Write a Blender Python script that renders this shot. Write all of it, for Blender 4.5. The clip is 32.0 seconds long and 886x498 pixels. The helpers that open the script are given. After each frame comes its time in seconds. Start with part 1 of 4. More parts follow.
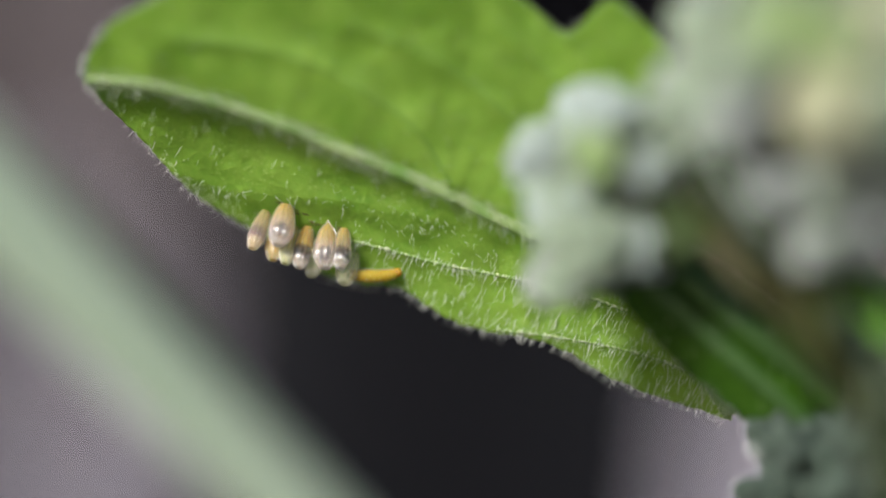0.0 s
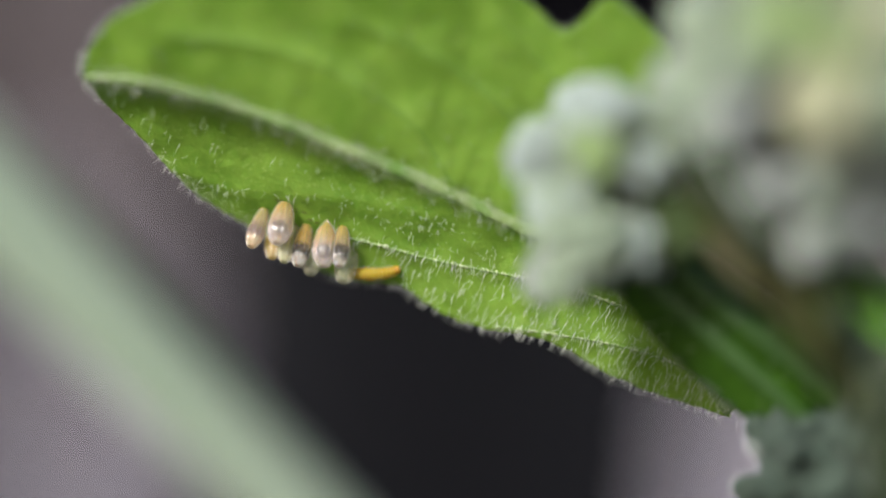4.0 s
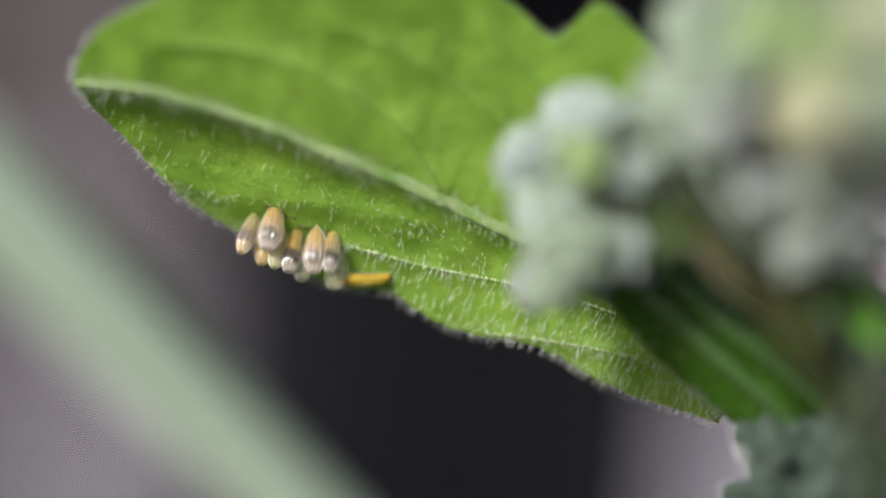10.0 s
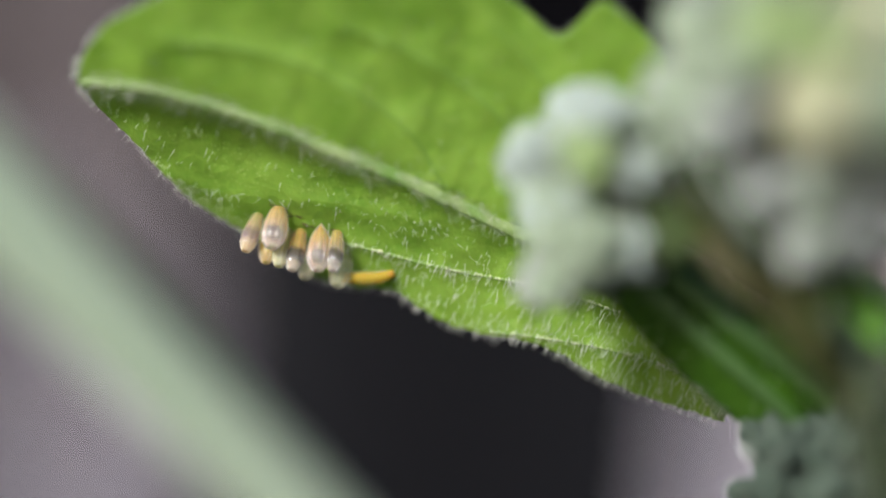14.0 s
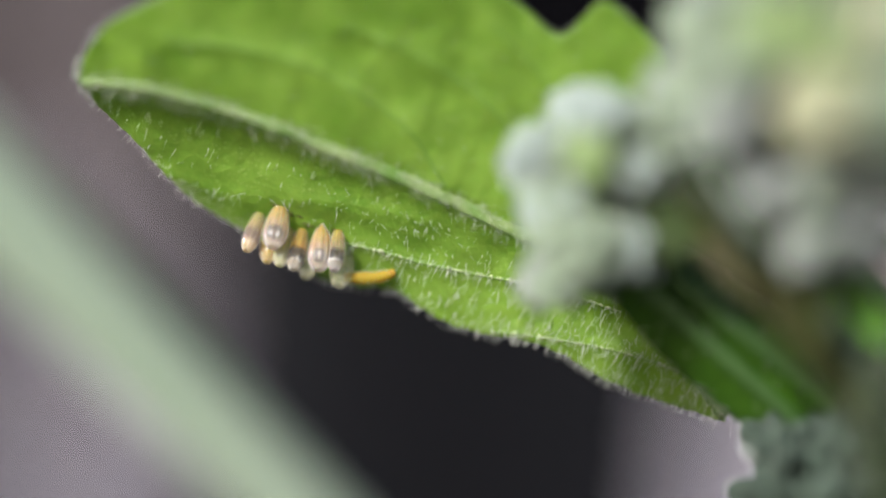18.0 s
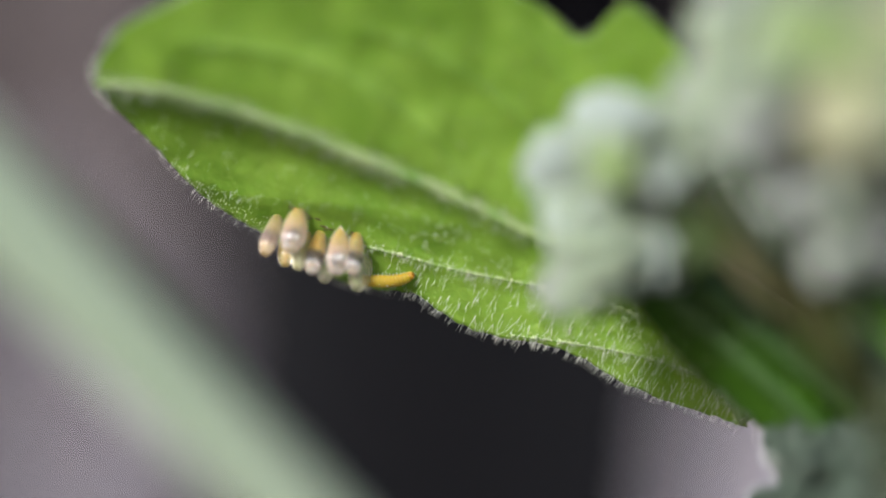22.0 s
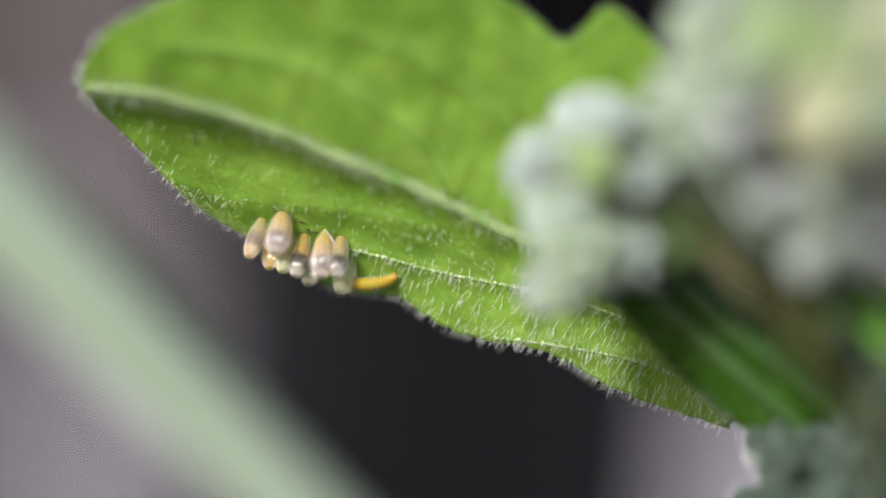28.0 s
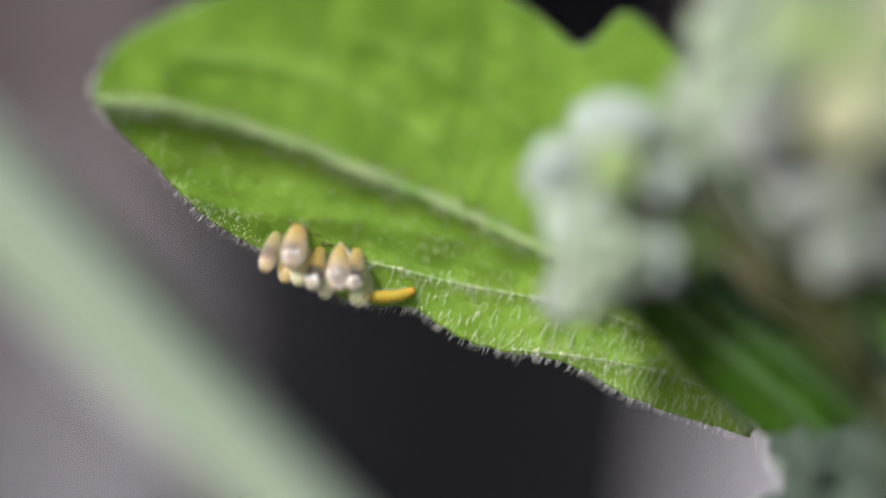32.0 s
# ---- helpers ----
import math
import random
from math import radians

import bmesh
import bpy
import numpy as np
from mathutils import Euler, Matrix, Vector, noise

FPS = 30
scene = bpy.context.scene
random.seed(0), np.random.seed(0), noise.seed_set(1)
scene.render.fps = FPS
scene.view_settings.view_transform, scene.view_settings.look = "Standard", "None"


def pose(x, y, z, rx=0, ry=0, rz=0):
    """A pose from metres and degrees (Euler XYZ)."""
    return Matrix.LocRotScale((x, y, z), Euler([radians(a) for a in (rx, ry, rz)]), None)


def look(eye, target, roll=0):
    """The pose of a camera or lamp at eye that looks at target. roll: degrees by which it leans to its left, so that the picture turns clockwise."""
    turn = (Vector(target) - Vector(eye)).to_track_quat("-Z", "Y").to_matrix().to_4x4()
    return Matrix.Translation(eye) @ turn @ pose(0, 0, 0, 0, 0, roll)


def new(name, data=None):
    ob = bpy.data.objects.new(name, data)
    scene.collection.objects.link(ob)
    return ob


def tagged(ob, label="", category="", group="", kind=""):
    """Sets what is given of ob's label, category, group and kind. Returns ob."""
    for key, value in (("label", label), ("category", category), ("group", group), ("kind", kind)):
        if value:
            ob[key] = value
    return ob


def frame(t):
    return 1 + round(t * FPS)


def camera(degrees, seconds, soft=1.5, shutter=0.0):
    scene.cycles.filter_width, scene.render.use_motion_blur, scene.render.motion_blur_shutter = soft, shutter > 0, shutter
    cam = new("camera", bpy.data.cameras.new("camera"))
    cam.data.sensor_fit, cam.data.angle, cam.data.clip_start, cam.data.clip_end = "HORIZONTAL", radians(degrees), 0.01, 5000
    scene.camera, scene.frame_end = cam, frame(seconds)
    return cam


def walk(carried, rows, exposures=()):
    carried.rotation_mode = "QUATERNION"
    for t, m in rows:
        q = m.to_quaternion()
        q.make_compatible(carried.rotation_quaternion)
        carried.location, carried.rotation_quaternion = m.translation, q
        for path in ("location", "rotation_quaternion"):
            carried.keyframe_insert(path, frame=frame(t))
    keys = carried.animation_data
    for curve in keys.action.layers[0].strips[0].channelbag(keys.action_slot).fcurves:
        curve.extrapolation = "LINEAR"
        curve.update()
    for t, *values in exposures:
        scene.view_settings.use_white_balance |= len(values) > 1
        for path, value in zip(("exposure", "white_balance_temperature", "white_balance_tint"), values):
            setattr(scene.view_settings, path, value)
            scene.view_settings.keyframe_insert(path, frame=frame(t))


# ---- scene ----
# ---- the camera stands still, close before a small leaf; the plant sways ----
REACH, HIGH = 0.0663, 0.120            # camera to the plane of sharpness; height over the ground
cam = camera(17.99, 32.0, soft=1.9)
cam.data.dof.use_dof = True
cam.data.dof.focus_distance = REACH - 0.00025
cam.data.dof.aperture_fstop = 9.4
STAND = pose(0, -REACH, HIGH, 90, 0, 0)
walk(cam, [(0.0, STAND), (32.0, STAND)],
     exposures=[(0.0, 0.05), (9.0, 0.07), (11.0, 0.10), (13.0, 0.14), (17.0, 0.24), (20.0, 0.15), (22.0, 0.18), (24.0, 0.38), (25.5, 0.40), (28.0, 0.28), (30.0, 0.21), (31.0, 0.14), (32.0, 0.20)])

# ---- sun and sky ----
SUN_HIGH, SUN_LEFT = 31.0, 34.0        # degrees over the horizon; to the left of the way behind the camera
world = bpy.data.worlds.new("sky")
scene.world = world
world.use_nodes = True
wn = world.node_tree
sky = wn.nodes.new("ShaderNodeTexSky")
sky.sky_type, sky.sun_disc = "NISHITA", False
sky.sun_elevation, sky.sun_rotation = radians(SUN_HIGH), radians(180 + SUN_LEFT)
sky.air_density, sky.dust_density = 1.0, 3.0
wn.nodes["Background"].inputs["Strength"].default_value = 0.12
wn.links.new(sky.outputs[0], wn.nodes["Background"].inputs["Color"])
sun = new("sun", bpy.data.lights.new("sun", "SUN"))
sun.data.energy, sun.data.angle, sun.data.color = 4.5, radians(13), (0.985, 0.97, 0.955)
a, b = radians(SUN_HIGH), radians(SUN_LEFT)
sun.matrix_world = look((-math.sin(b) * math.cos(a), -math.cos(b) * math.cos(a), math.sin(a) + HIGH), (0, 0, HIGH))

# ---- plan helpers: millimetres in the upright plane of sharpness ----
MM = 0.001


def spot(x, z, y=0.0):
    """The place y mm behind the plane of sharpness that lies in line with the plane's point x right, z up."""
    x, z, y = float(x), float(z), float(y)
    k = (REACH + y * MM) / REACH
    return Vector((x * MM * k, y * MM, HIGH + z * MM * k))


def smooth(points, n):
    """n places at even steps along a smooth line through the given points."""
    p = np.array(points, float)
    p = np.vstack([2 * p[0] - p[1], p, 2 * p[-1] - p[-2]])
    fine = []
    for i in range(1, len(p) - 2):
        for t in np.linspace(0, 1, 24, endpoint=False):
            q0, q1, q2, q3 = p[i - 1:i + 3]
            fine.append(0.5 * (2 * q1 + (q2 - q0) * t + (2 * q0 - 5 * q1 + 4 * q2 - q3) * t * t + (3 * q1 - q0 - 3 * q2 + q3) * t ** 3))
    fine = np.array(fine + [p[-2]])
    way = np.concatenate([[0], np.cumsum(np.linalg.norm(np.diff(fine, axis=0), axis=1))])
    at = np.linspace(0, way[-1], n)
    return np.stack([np.interp(at, way, fine[:, k]) for k in range(fine.shape[1])], 1)


# ---- materials ----
def paint(name, color, rough=0.5, second=None, grain=400.0, bump=0.0, fine=2000.0, through_light=0.0, sheen=0.0, coat=0.0,
          spread=0.0, see=0.0, spec=0.5, rand=0.0, lit=None, gloss=0.0, shine=0.075):
    m = bpy.data.materials.new(name)
    m.use_nodes = True
    t = m.node_tree
    n, link = t.nodes, t.links.new
    p = n["Principled BSDF"]
    co = n.new("ShaderNodeTexCoord").outputs["Object"]
    big = n.new("ShaderNodeTexNoise")
    big.inputs["Scale"].default_value, big.inputs["Detail"].default_value = grain, 5
    link(co, big.inputs["Vector"])
    mix = n.new("ShaderNodeMix")
    mix.data_type = "RGBA"
    ramp = n.new("ShaderNodeMapRange")
    ramp.inputs["From Min"].default_value, ramp.inputs["From Max"].default_value = 0.32, 0.68
    link(big.outputs[0], ramp.inputs["Value"])
    link(ramp.outputs[0], mix.inputs["Factor"])
    mix.inputs["A"].default_value = (*color, 1)
    mix.inputs["B"].default_value = (*(second or [c * 0.8 for c in color]), 1)
    col = mix.outputs["Result"]
    if rand:
        info, hsv = n.new("ShaderNodeObjectInfo"), n.new("ShaderNodeHueSaturation")
        r = n.new("ShaderNodeMapRange")
        r.inputs["To Min"].default_value, r.inputs["To Max"].default_value = 1 - rand, 1 + rand
        link(info.outputs["Random"], r.inputs["Value"])
        link(r.outputs[0], hsv.inputs["Value"])
        link(col, hsv.inputs["Color"])
        col = hsv.outputs[0]
    link(col, p.inputs["Base Color"])
    small = n.new("ShaderNodeTexNoise")
    small.inputs["Scale"].default_value, small.inputs["Detail"].default_value = fine, 4
    link(co, small.inputs["Vector"])
    rr = n.new("ShaderNodeMapRange")
    rr.inputs["To Min"].default_value, rr.inputs["To Max"].default_value = max(0.03, rough - 0.12), min(1, rough + 0.12)
    link(small.outputs[0], rr.inputs["Value"])
    link(rr.outputs[0], p.inputs["Roughness"])
    p.inputs["Specular IOR Level"].default_value = spec
    p.inputs["Coat Weight"].default_value, p.inputs["Coat Roughness"].default_value = coat, 0.12
    p.inputs["Sheen Weight"].default_value = sheen
    if spread:
        p.inputs["Subsurface Weight"].default_value = 0.85
        p.inputs["Subsurface Radius"].default_value = (1.0, 0.6, 0.3)
        p.inputs["Subsurface Scale"].default_value = spread
    if bump:
        bp = n.new("ShaderNodeBump")
        bp.inputs["Strength"].default_value, bp.inputs["Distance"].default_value = 1.0, bump
        link(small.outputs[0], bp.inputs["Height"])
        link(bp.outputs[0], p.inputs["Normal"])
    out, last = n["Material Output"], p.outputs[0]
    if through_light:
        tr, ms = n.new("ShaderNodeBsdfTranslucent"), n.new("ShaderNodeMixShader")
        if lit:
            tr.inputs["Color"].default_value = (*lit, 1)
        else:
            link(col, tr.inputs["Color"])
        ms.inputs[0].default_value = through_light
        link(last, ms.inputs[1]), link(tr.outputs[0], ms.inputs[2])
        last = ms.outputs[0]
    if see:
        tr, ms = n.new("ShaderNodeBsdfTransparent"), n.new("ShaderNodeMixShader")
        ms.inputs[0].default_value = see
        link(last, ms.inputs[1]), link(tr.outputs[0], ms.inputs[2])
        last = ms.outputs[0]
    if gloss:
        gl, ms = n.new("ShaderNodeBsdfGlossy"), n.new("ShaderNodeMixShader")
        gl.inputs["Roughness"].default_value, ms.inputs[0].default_value = gloss, shine
        link(last, ms.inputs[1]), link(gl.outputs[0], ms.inputs[2])
        last = ms.outputs[0]
    link(last, out.inputs["Surface"])
    return m


def embryo_paint(stops, long, radius, front, spot_at=None):
    """An embryo's skin: colours along the egg's length; spot_at: where the grey head lies under the front, and how strong it shows."""
    m = paint("embryo_skin", (0.5, 0.5, 0.5), 0.4, spread=0.00006, spec=0.08, through_light=0.4, see=0.32)
    n, link = m.node_tree.nodes, m.node_tree.links.new
    p = n["Principled BSDF"]
    co = n["Texture Coordinate"].outputs["Object"]
    cut, wob = n.new("ShaderNodeSeparateXYZ"), n.new("ShaderNodeTexNoise")
    link(co, cut.inputs[0])
    wob.inputs["Scale"].default_value = 5200
    link(co, wob.inputs["Vector"])
    at = n.new("ShaderNodeMath")
    at.operation, at.inputs[1].default_value = "MULTIPLY", -1 / long
    link(cut.outputs["Z"], at.inputs[0])
    add = n.new("ShaderNodeMath")
    add.operation, add.inputs[1].default_value = "MULTIPLY_ADD", 0.16
    link(wob.outputs[0], add.inputs[0]), link(at.outputs[0], add.inputs[2])
    ramp = n.new("ShaderNodeValToRGB")
    while len(ramp.color_ramp.elements) < len(stops):
        ramp.color_ramp.elements.new(0.5)
    for e, (s, color) in zip(ramp.color_ramp.elements, stops):
        e.position, e.color = min(1, s + 0.08), (*color, 1)
    link(add.outputs[0], ramp.inputs[0])
    # lengthwise streaks under the furrows
    thin, streak, tone = n.new("ShaderNodeVectorMath"), n.new("ShaderNodeTexNoise"), n.new("ShaderNodeHueSaturation")
    thin.operation, thin.inputs[1].default_value = "MULTIPLY", (1.0, 1.0, 0.10)
    link(co, thin.inputs[0])
    link(thin.outputs[0], streak.inputs["Vector"])
    streak.inputs["Scale"].default_value, streak.inputs["Detail"].default_value = 13000, 2
    span = n.new("ShaderNodeMapRange")
    span.inputs["From Min"].default_value, span.inputs["From Max"].default_value = 0.3, 0.7
    span.inputs["To Min"].default_value, span.inputs["To Max"].default_value = 0.74, 1.08
    link(streak.outputs[0], span.inputs["Value"])
    link(span.outputs[0], tone.inputs["Value"])
    link(ramp.outputs[0], tone.inputs["Color"])
    base = tone.outputs[0]
    if spot_at:
        s, amount = spot_at
        away = n.new("ShaderNodeVectorMath")
        away.operation = "DISTANCE"
        away.inputs[1].default_value = (front.x * radius * 0.9, front.y * radius * 0.9, -s * long)
        link(co, away.inputs[0])
        near = n.new("ShaderNodeMapRange")
        near.interpolation_type = "SMOOTHSTEP"
        near.inputs["From Min"].default_value, near.inputs["From Max"].default_value = radius * 0.35, radius * 0.90
        near.inputs["To Min"].default_value, near.inputs["To Max"].default_value = amount, 0.0
        link(away.outputs["Value"], near.inputs["Value"])
        mix = n.new("ShaderNodeMix")
        mix.data_type = "RGBA"
        link(near.outputs[0], mix.inputs["Factor"])
        link(base, mix.inputs["A"])
        mix.inputs["B"].default_value = (0.10, 0.10, 0.125, 1)
        base = mix.outputs["Result"]
    link(base, p.inputs["Base Color"])
    for x in n:
        if x.type == "BSDF_TRANSLUCENT":
            link(base, x.inputs["Color"])
    return m


def blade_paint(name, color, second, lit, through_light, rough=0.42, fuzz=0.0):
    """Leaf blade: two greens, a net of small veins in relief, and light that passes through."""
    m = paint(name, color, rough, second, 700.0, 0.0, 5000.0, through_light, fuzz, lit=lit, spec=0.36)
    n, link = m.node_tree.nodes, m.node_tree.links.new
    p = n["Principled BSDF"]
    co = n["Texture Coordinate"].outputs["Object"]
    wob = n.new("ShaderNodeTexNoise")
    wob.inputs["Scale"].default_value = 900
    link(co, wob.inputs["Vector"])
    add = n.new("ShaderNodeVectorMath")
    add.operation = "MULTIPLY_ADD"
    add.inputs[1].default_value = (0.0003, 0.0003, 0.0003)
    link(wob.outputs["Color"], add.inputs[0]), link(co, add.inputs[2])
    net = n.new("ShaderNodeTexVoronoi")
    net.feature, net.inputs["Scale"].default_value = "DISTANCE_TO_EDGE", 4200
    link(add.outputs[0], net.inputs["Vector"])
    cap = n.new("ShaderNodeMapRange")
    cap.inputs["From Max"].default_value = 0.22
    link(net.outputs["Distance"], cap.inputs["Value"])
    b1 = n.new("ShaderNodeBump")
    b1.inputs["Strength"].default_value, b1.inputs["Distance"].default_value = 0.24, 0.00003
    b1.invert = True
    link(cap.outputs[0], b1.inputs["Height"])
    b2 = n.new("ShaderNodeBump")
    b2.inputs["Strength"].default_value, b2.inputs["Distance"].default_value = 0.8, 0.00006
    fine = [x for x in n if x.type == "TEX_NOISE" and x.inputs["Scale"].default_value == 5000][0]
    fine.inputs["Scale"].default_value = 3800
    link(fine.outputs[0], b2.inputs["Height"])
    link(b1.outputs[0], b2.inputs["Normal"])
    link(b2.outputs[0], p.inputs["Normal"])
    # the net of veins is a little paler than the blade
    base = p.inputs["Base Color"].links[0].from_socket
    pale = n.new("ShaderNodeMix")
    pale.data_type = "RGBA"
    inv = n.new("ShaderNodeMapRange")
    inv.inputs["To Min"].default_value, inv.inputs["To Max"].default_value = 0.30, 0.0
    link(cap.outputs[0], inv.inputs["Value"])
    link(inv.outputs[0], pale.inputs["Factor"])
    link(base, pale.inputs["A"])
    pale.inputs["B"].default_value = (min(1, color[0] * 2.2), min(1, color[1] * 1.5), min(1, color[2] * 2.2), 1)
    # small darker and lighter flecks
    fleck = n.new("ShaderNodeTexNoise")
    fleck.inputs["Scale"].default_value, fleck.inputs["Detail"].default_value = 1900, 4
    link(co, fleck.inputs["Vector"])
    span = n.new("ShaderNodeMapRange")
    span.inputs["From Min"].default_value, span.inputs["From Max"].default_value = 0.3, 0.7
    span.inputs["To Min"].default_value, span.inputs["To Max"].default_value = 0.78, 1.12
    link(fleck.outputs[0], span.inputs["Value"])
    tone = n.new("ShaderNodeHueSaturation")
    link(span.outputs[0], tone.inputs["Value"])
    link(pale.outputs["Result"], tone.inputs["Color"])
    # tiny pale papillae, in patches
    dot, patch, small, often = n.new("ShaderNodeTexVoronoi"), n.new("ShaderNodeTexNoise"), n.new("ShaderNodeMapRange"), n.new("ShaderNodeMapRange")
    dot.inputs["Scale"].default_value = 8500
    link(co, dot.inputs["Vector"])
    small.inputs["From Min"].default_value, small.inputs["From Max"].default_value = 0.12, 0.42
    small.inputs["To Min"].default_value, small.inputs["To Max"].default_value = 1.0, 0.0
    link(dot.outputs["Distance"], small.inputs["Value"])
    patch.inputs["Scale"].default_value, patch.inputs["Detail"].default_value = 1300, 2
    link(co, patch.inputs["Vector"])
    often.inputs["From Min"].default_value, often.inputs["From Max"].default_value = 0.40, 0.68
    often.inputs["To Max"].default_value = 0.60
    link(patch.outputs[0], often.inputs["Value"])
    both = n.new("ShaderNodeMath")
    both.operation = "MULTIPLY"
    link(small.outputs[0], both.inputs[0]), link(often.outputs[0], both.inputs[1])
    dots = n.new("ShaderNodeMix")
    dots.data_type = "RGBA"
    link(both.outputs[0], dots.inputs["Factor"])
    link(tone.outputs[0], dots.inputs["A"])
    dots.inputs["B"].default_value = (min(1, color[0] * 3.0), min(1, color[1] * 1.9), min(1, color[2] * 5), 1)
    link(dots.outputs["Result"], p.inputs["Base Color"])
    b3 = n.new("ShaderNodeBump")
    b3.inputs["Strength"].default_value, b3.inputs["Distance"].default_value = 0.5, 0.00002
    link(both.outputs[0], b3.inputs["Height"])
    link(b2.outputs[0], b3.inputs["Normal"])
    link(b3.outputs[0], p.inputs["Normal"])
    return m


BLADE = blade_paint("leaf_blade", (0.138, 0.285, 0.030), (0.246, 0.426, 0.062), (0.39, 0.65, 0.075), 0.40, 0.42, fuzz=0.0)
BLADE_SIDE = blade_paint("leaf_blade_side", (0.10, 0.33, 0.004), (0.12, 0.36, 0.008), (0.25, 0.55, 0.01), 0.3, 0.7)
# blade greens darkened to paint in the shade under and behind the flowers
BLADE_SHADED = blade_paint("leaf_blade_shaded", (0.028, 0.090, 0.0056), (0.042, 0.118, 0.009), (0.07, 0.18, 0.012), 0.25)
BLADE_DEEP_SHADE = blade_paint("leaf_blade_deep_shade", (0.012, 0.026, 0.006), (0.018, 0.036, 0.008), (0.03, 0.07, 0.01), 0.1)
# vein tone darkened for the same shade
VEIN_SHADED = paint("leaf_vein_shaded", (0.046, 0.112, 0.022), 0.6, (0.036, 0.095, 0.015), 1600, 0.00002, 6000, 0.2)
VEIN = paint("leaf_vein", (0.30, 0.40, 0.165), 0.7, (0.12, 0.26, 0.036), 1500, 0.00006, 6000, 0.2)
VEIN_SOFT = paint("leaf_vein_soft", (0.21, 0.375, 0.06), 0.5, (0.17, 0.33, 0.04), 2600, 0.00002, 6000, 0.3)
VEIN_PALE = paint("leaf_vein_pale", (0.66, 0.72, 0.48), 0.35, (0.42, 0.54, 0.22), 5000, 0.00001, 9000, 0.2)
HAIR = paint("leaf_hair", (0.86, 0.89, 0.82), 0.3, (0.78, 0.83, 0.72), 1500, through_light=0.4, see=0.12)
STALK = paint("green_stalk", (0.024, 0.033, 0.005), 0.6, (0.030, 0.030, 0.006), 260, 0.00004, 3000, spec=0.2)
# paler, tan stalk tone that paints in sunlight on the upper stretch
STALK_LIT = paint("lit_stalk", (0.085, 0.070, 0.040), 0.6, (0.055, 0.050, 0.018), 400, 0.00004, 3000, spec=0.2)
STALK_GREEN = paint("fresh_stalk", (0.050, 0.080, 0.022), 0.6, (0.040, 0.068, 0.018), 400, 0.00004, 3000, spec=0.3)
CANE = paint("pale_cane", (0.23, 0.29, 0.215), 0.6, (0.195, 0.26, 0.185), 90, 0.00006, 1500, sheen=0.2)
CALYX = paint("calyx", (0.30, 0.50, 0.16), 0.6, (0.42, 0.58, 0.30), 1200, 0.00004, 4000, 0.2, 0.5, rand=0.25)
PETAL = paint("petal", (0.62, 0.69, 0.70), 0.5, (0.42, 0.58, 0.46), 1100, 0.00002, 5000, 0.22, 0.3, rand=0.2)
PETAL_YELLOW = paint("petal_yellow", (0.72, 0.71, 0.42), 0.5, (0.62, 0.69, 0.46), 1500, 0.00002, 5000, 0.15, 0.2, rand=0.12)
PETAL_LIME = paint("petal_lime", (0.40, 0.62, 0.20), 0.5, (0.51, 0.67, 0.30), 1500, 0.00002, 5000, 0.2, 0.2, rand=0.15)
PETAL_GREY = paint("petal_grey", (0.44, 0.48, 0.48), 0.6, (0.37, 0.44, 0.39), 1300, 0.00002, 5000, 0.15, 0.4, rand=0.2)
PETAL_GREEN = paint("petal_green", (0.42, 0.57, 0.37), 0.5, (0.51, 0.62, 0.47), 1500, 0.00002, 5000, 0.2, 0.2, rand=0.15)
# bud green darkened to paint in the shade on the lower tuft
BUD_SHADED = paint("bud", (0.068, 0.118, 0.080), 0.7, (0.130, 0.178, 0.142), 1100, 0.00003, 4000, 0.15, 0.1, rand=0.25, spec=0.2)
# grey that carries the shade on the tuft under the large one
BUD_SHADE_GREY = paint("bud_shade_grey", (0.20, 0.23, 0.21), 0.7, (0.28, 0.31, 0.30), 1100, 0.00003, 4000, 0.15, 0.1, rand=0.2, spec=0.2)
BRACT = paint("bract", (0.26, 0.28, 0.27), 0.7, (0.20, 0.23, 0.21), 900, 0.00003, 4000, 0.15, 0.1)
SHELL_PEARL = paint("egg_shell_pearl", (0.82, 0.72, 0.62), 0.24, (0.76, 0.66, 0.66), 1800, 0.000006, 9000, 0.3, see=0.965, gloss=0.14, spec=0.1)
SHELL_CLEAR = paint("egg_shell_clear", (0.78, 0.64, 0.40), 0.22, (0.80, 0.66, 0.50), 1800, 0.000006, 9000, 0.3, see=0.98, gloss=0.14, spec=0.1)
SHELL_EMPTY = paint("egg_shell_empty", (0.60, 0.62, 0.38), 0.26, (0.52, 0.54, 0.32), 1800, 0.000006, 9000, 0.35, see=0.60, gloss=0.16, spec=0.1)
RIB = paint("egg_rib", (0.92, 0.85, 0.72), 0.3, (0.86, 0.76, 0.60), 1800, see=0.82, gloss=0.17, shine=0.2)
GRUB = paint("caterpillar_skin", (0.43, 0.31, 0.025), 0.45, (0.46, 0.35, 0.05), 3000, 0.00001, 8000, 0.2, spread=0.00004, spec=0.25)
GRUB_HEAD = paint("caterpillar_head", (0.50, 0.29, 0.025), 0.4, (0.44, 0.25, 0.02), 3000, spread=0.0001)
EYE = paint("eye_dark", (0.02, 0.015, 0.01), 0.25)
GLUE = paint("dried_glue", (0.05, 0.03, 0.012), 0.4, (0.10, 0.06, 0.02), 4000)
WALL = paint("plaster_wall", (0.112, 0.094, 0.096), 0.9, (0.098, 0.083, 0.084), 3, 0.0004, 40)
BLACK = paint("black_board", (0.0085, 0.0087, 0.0106), 0.8, (0.0112, 0.0114, 0.0138), 60, 0.0002, 700, spec=0.1)
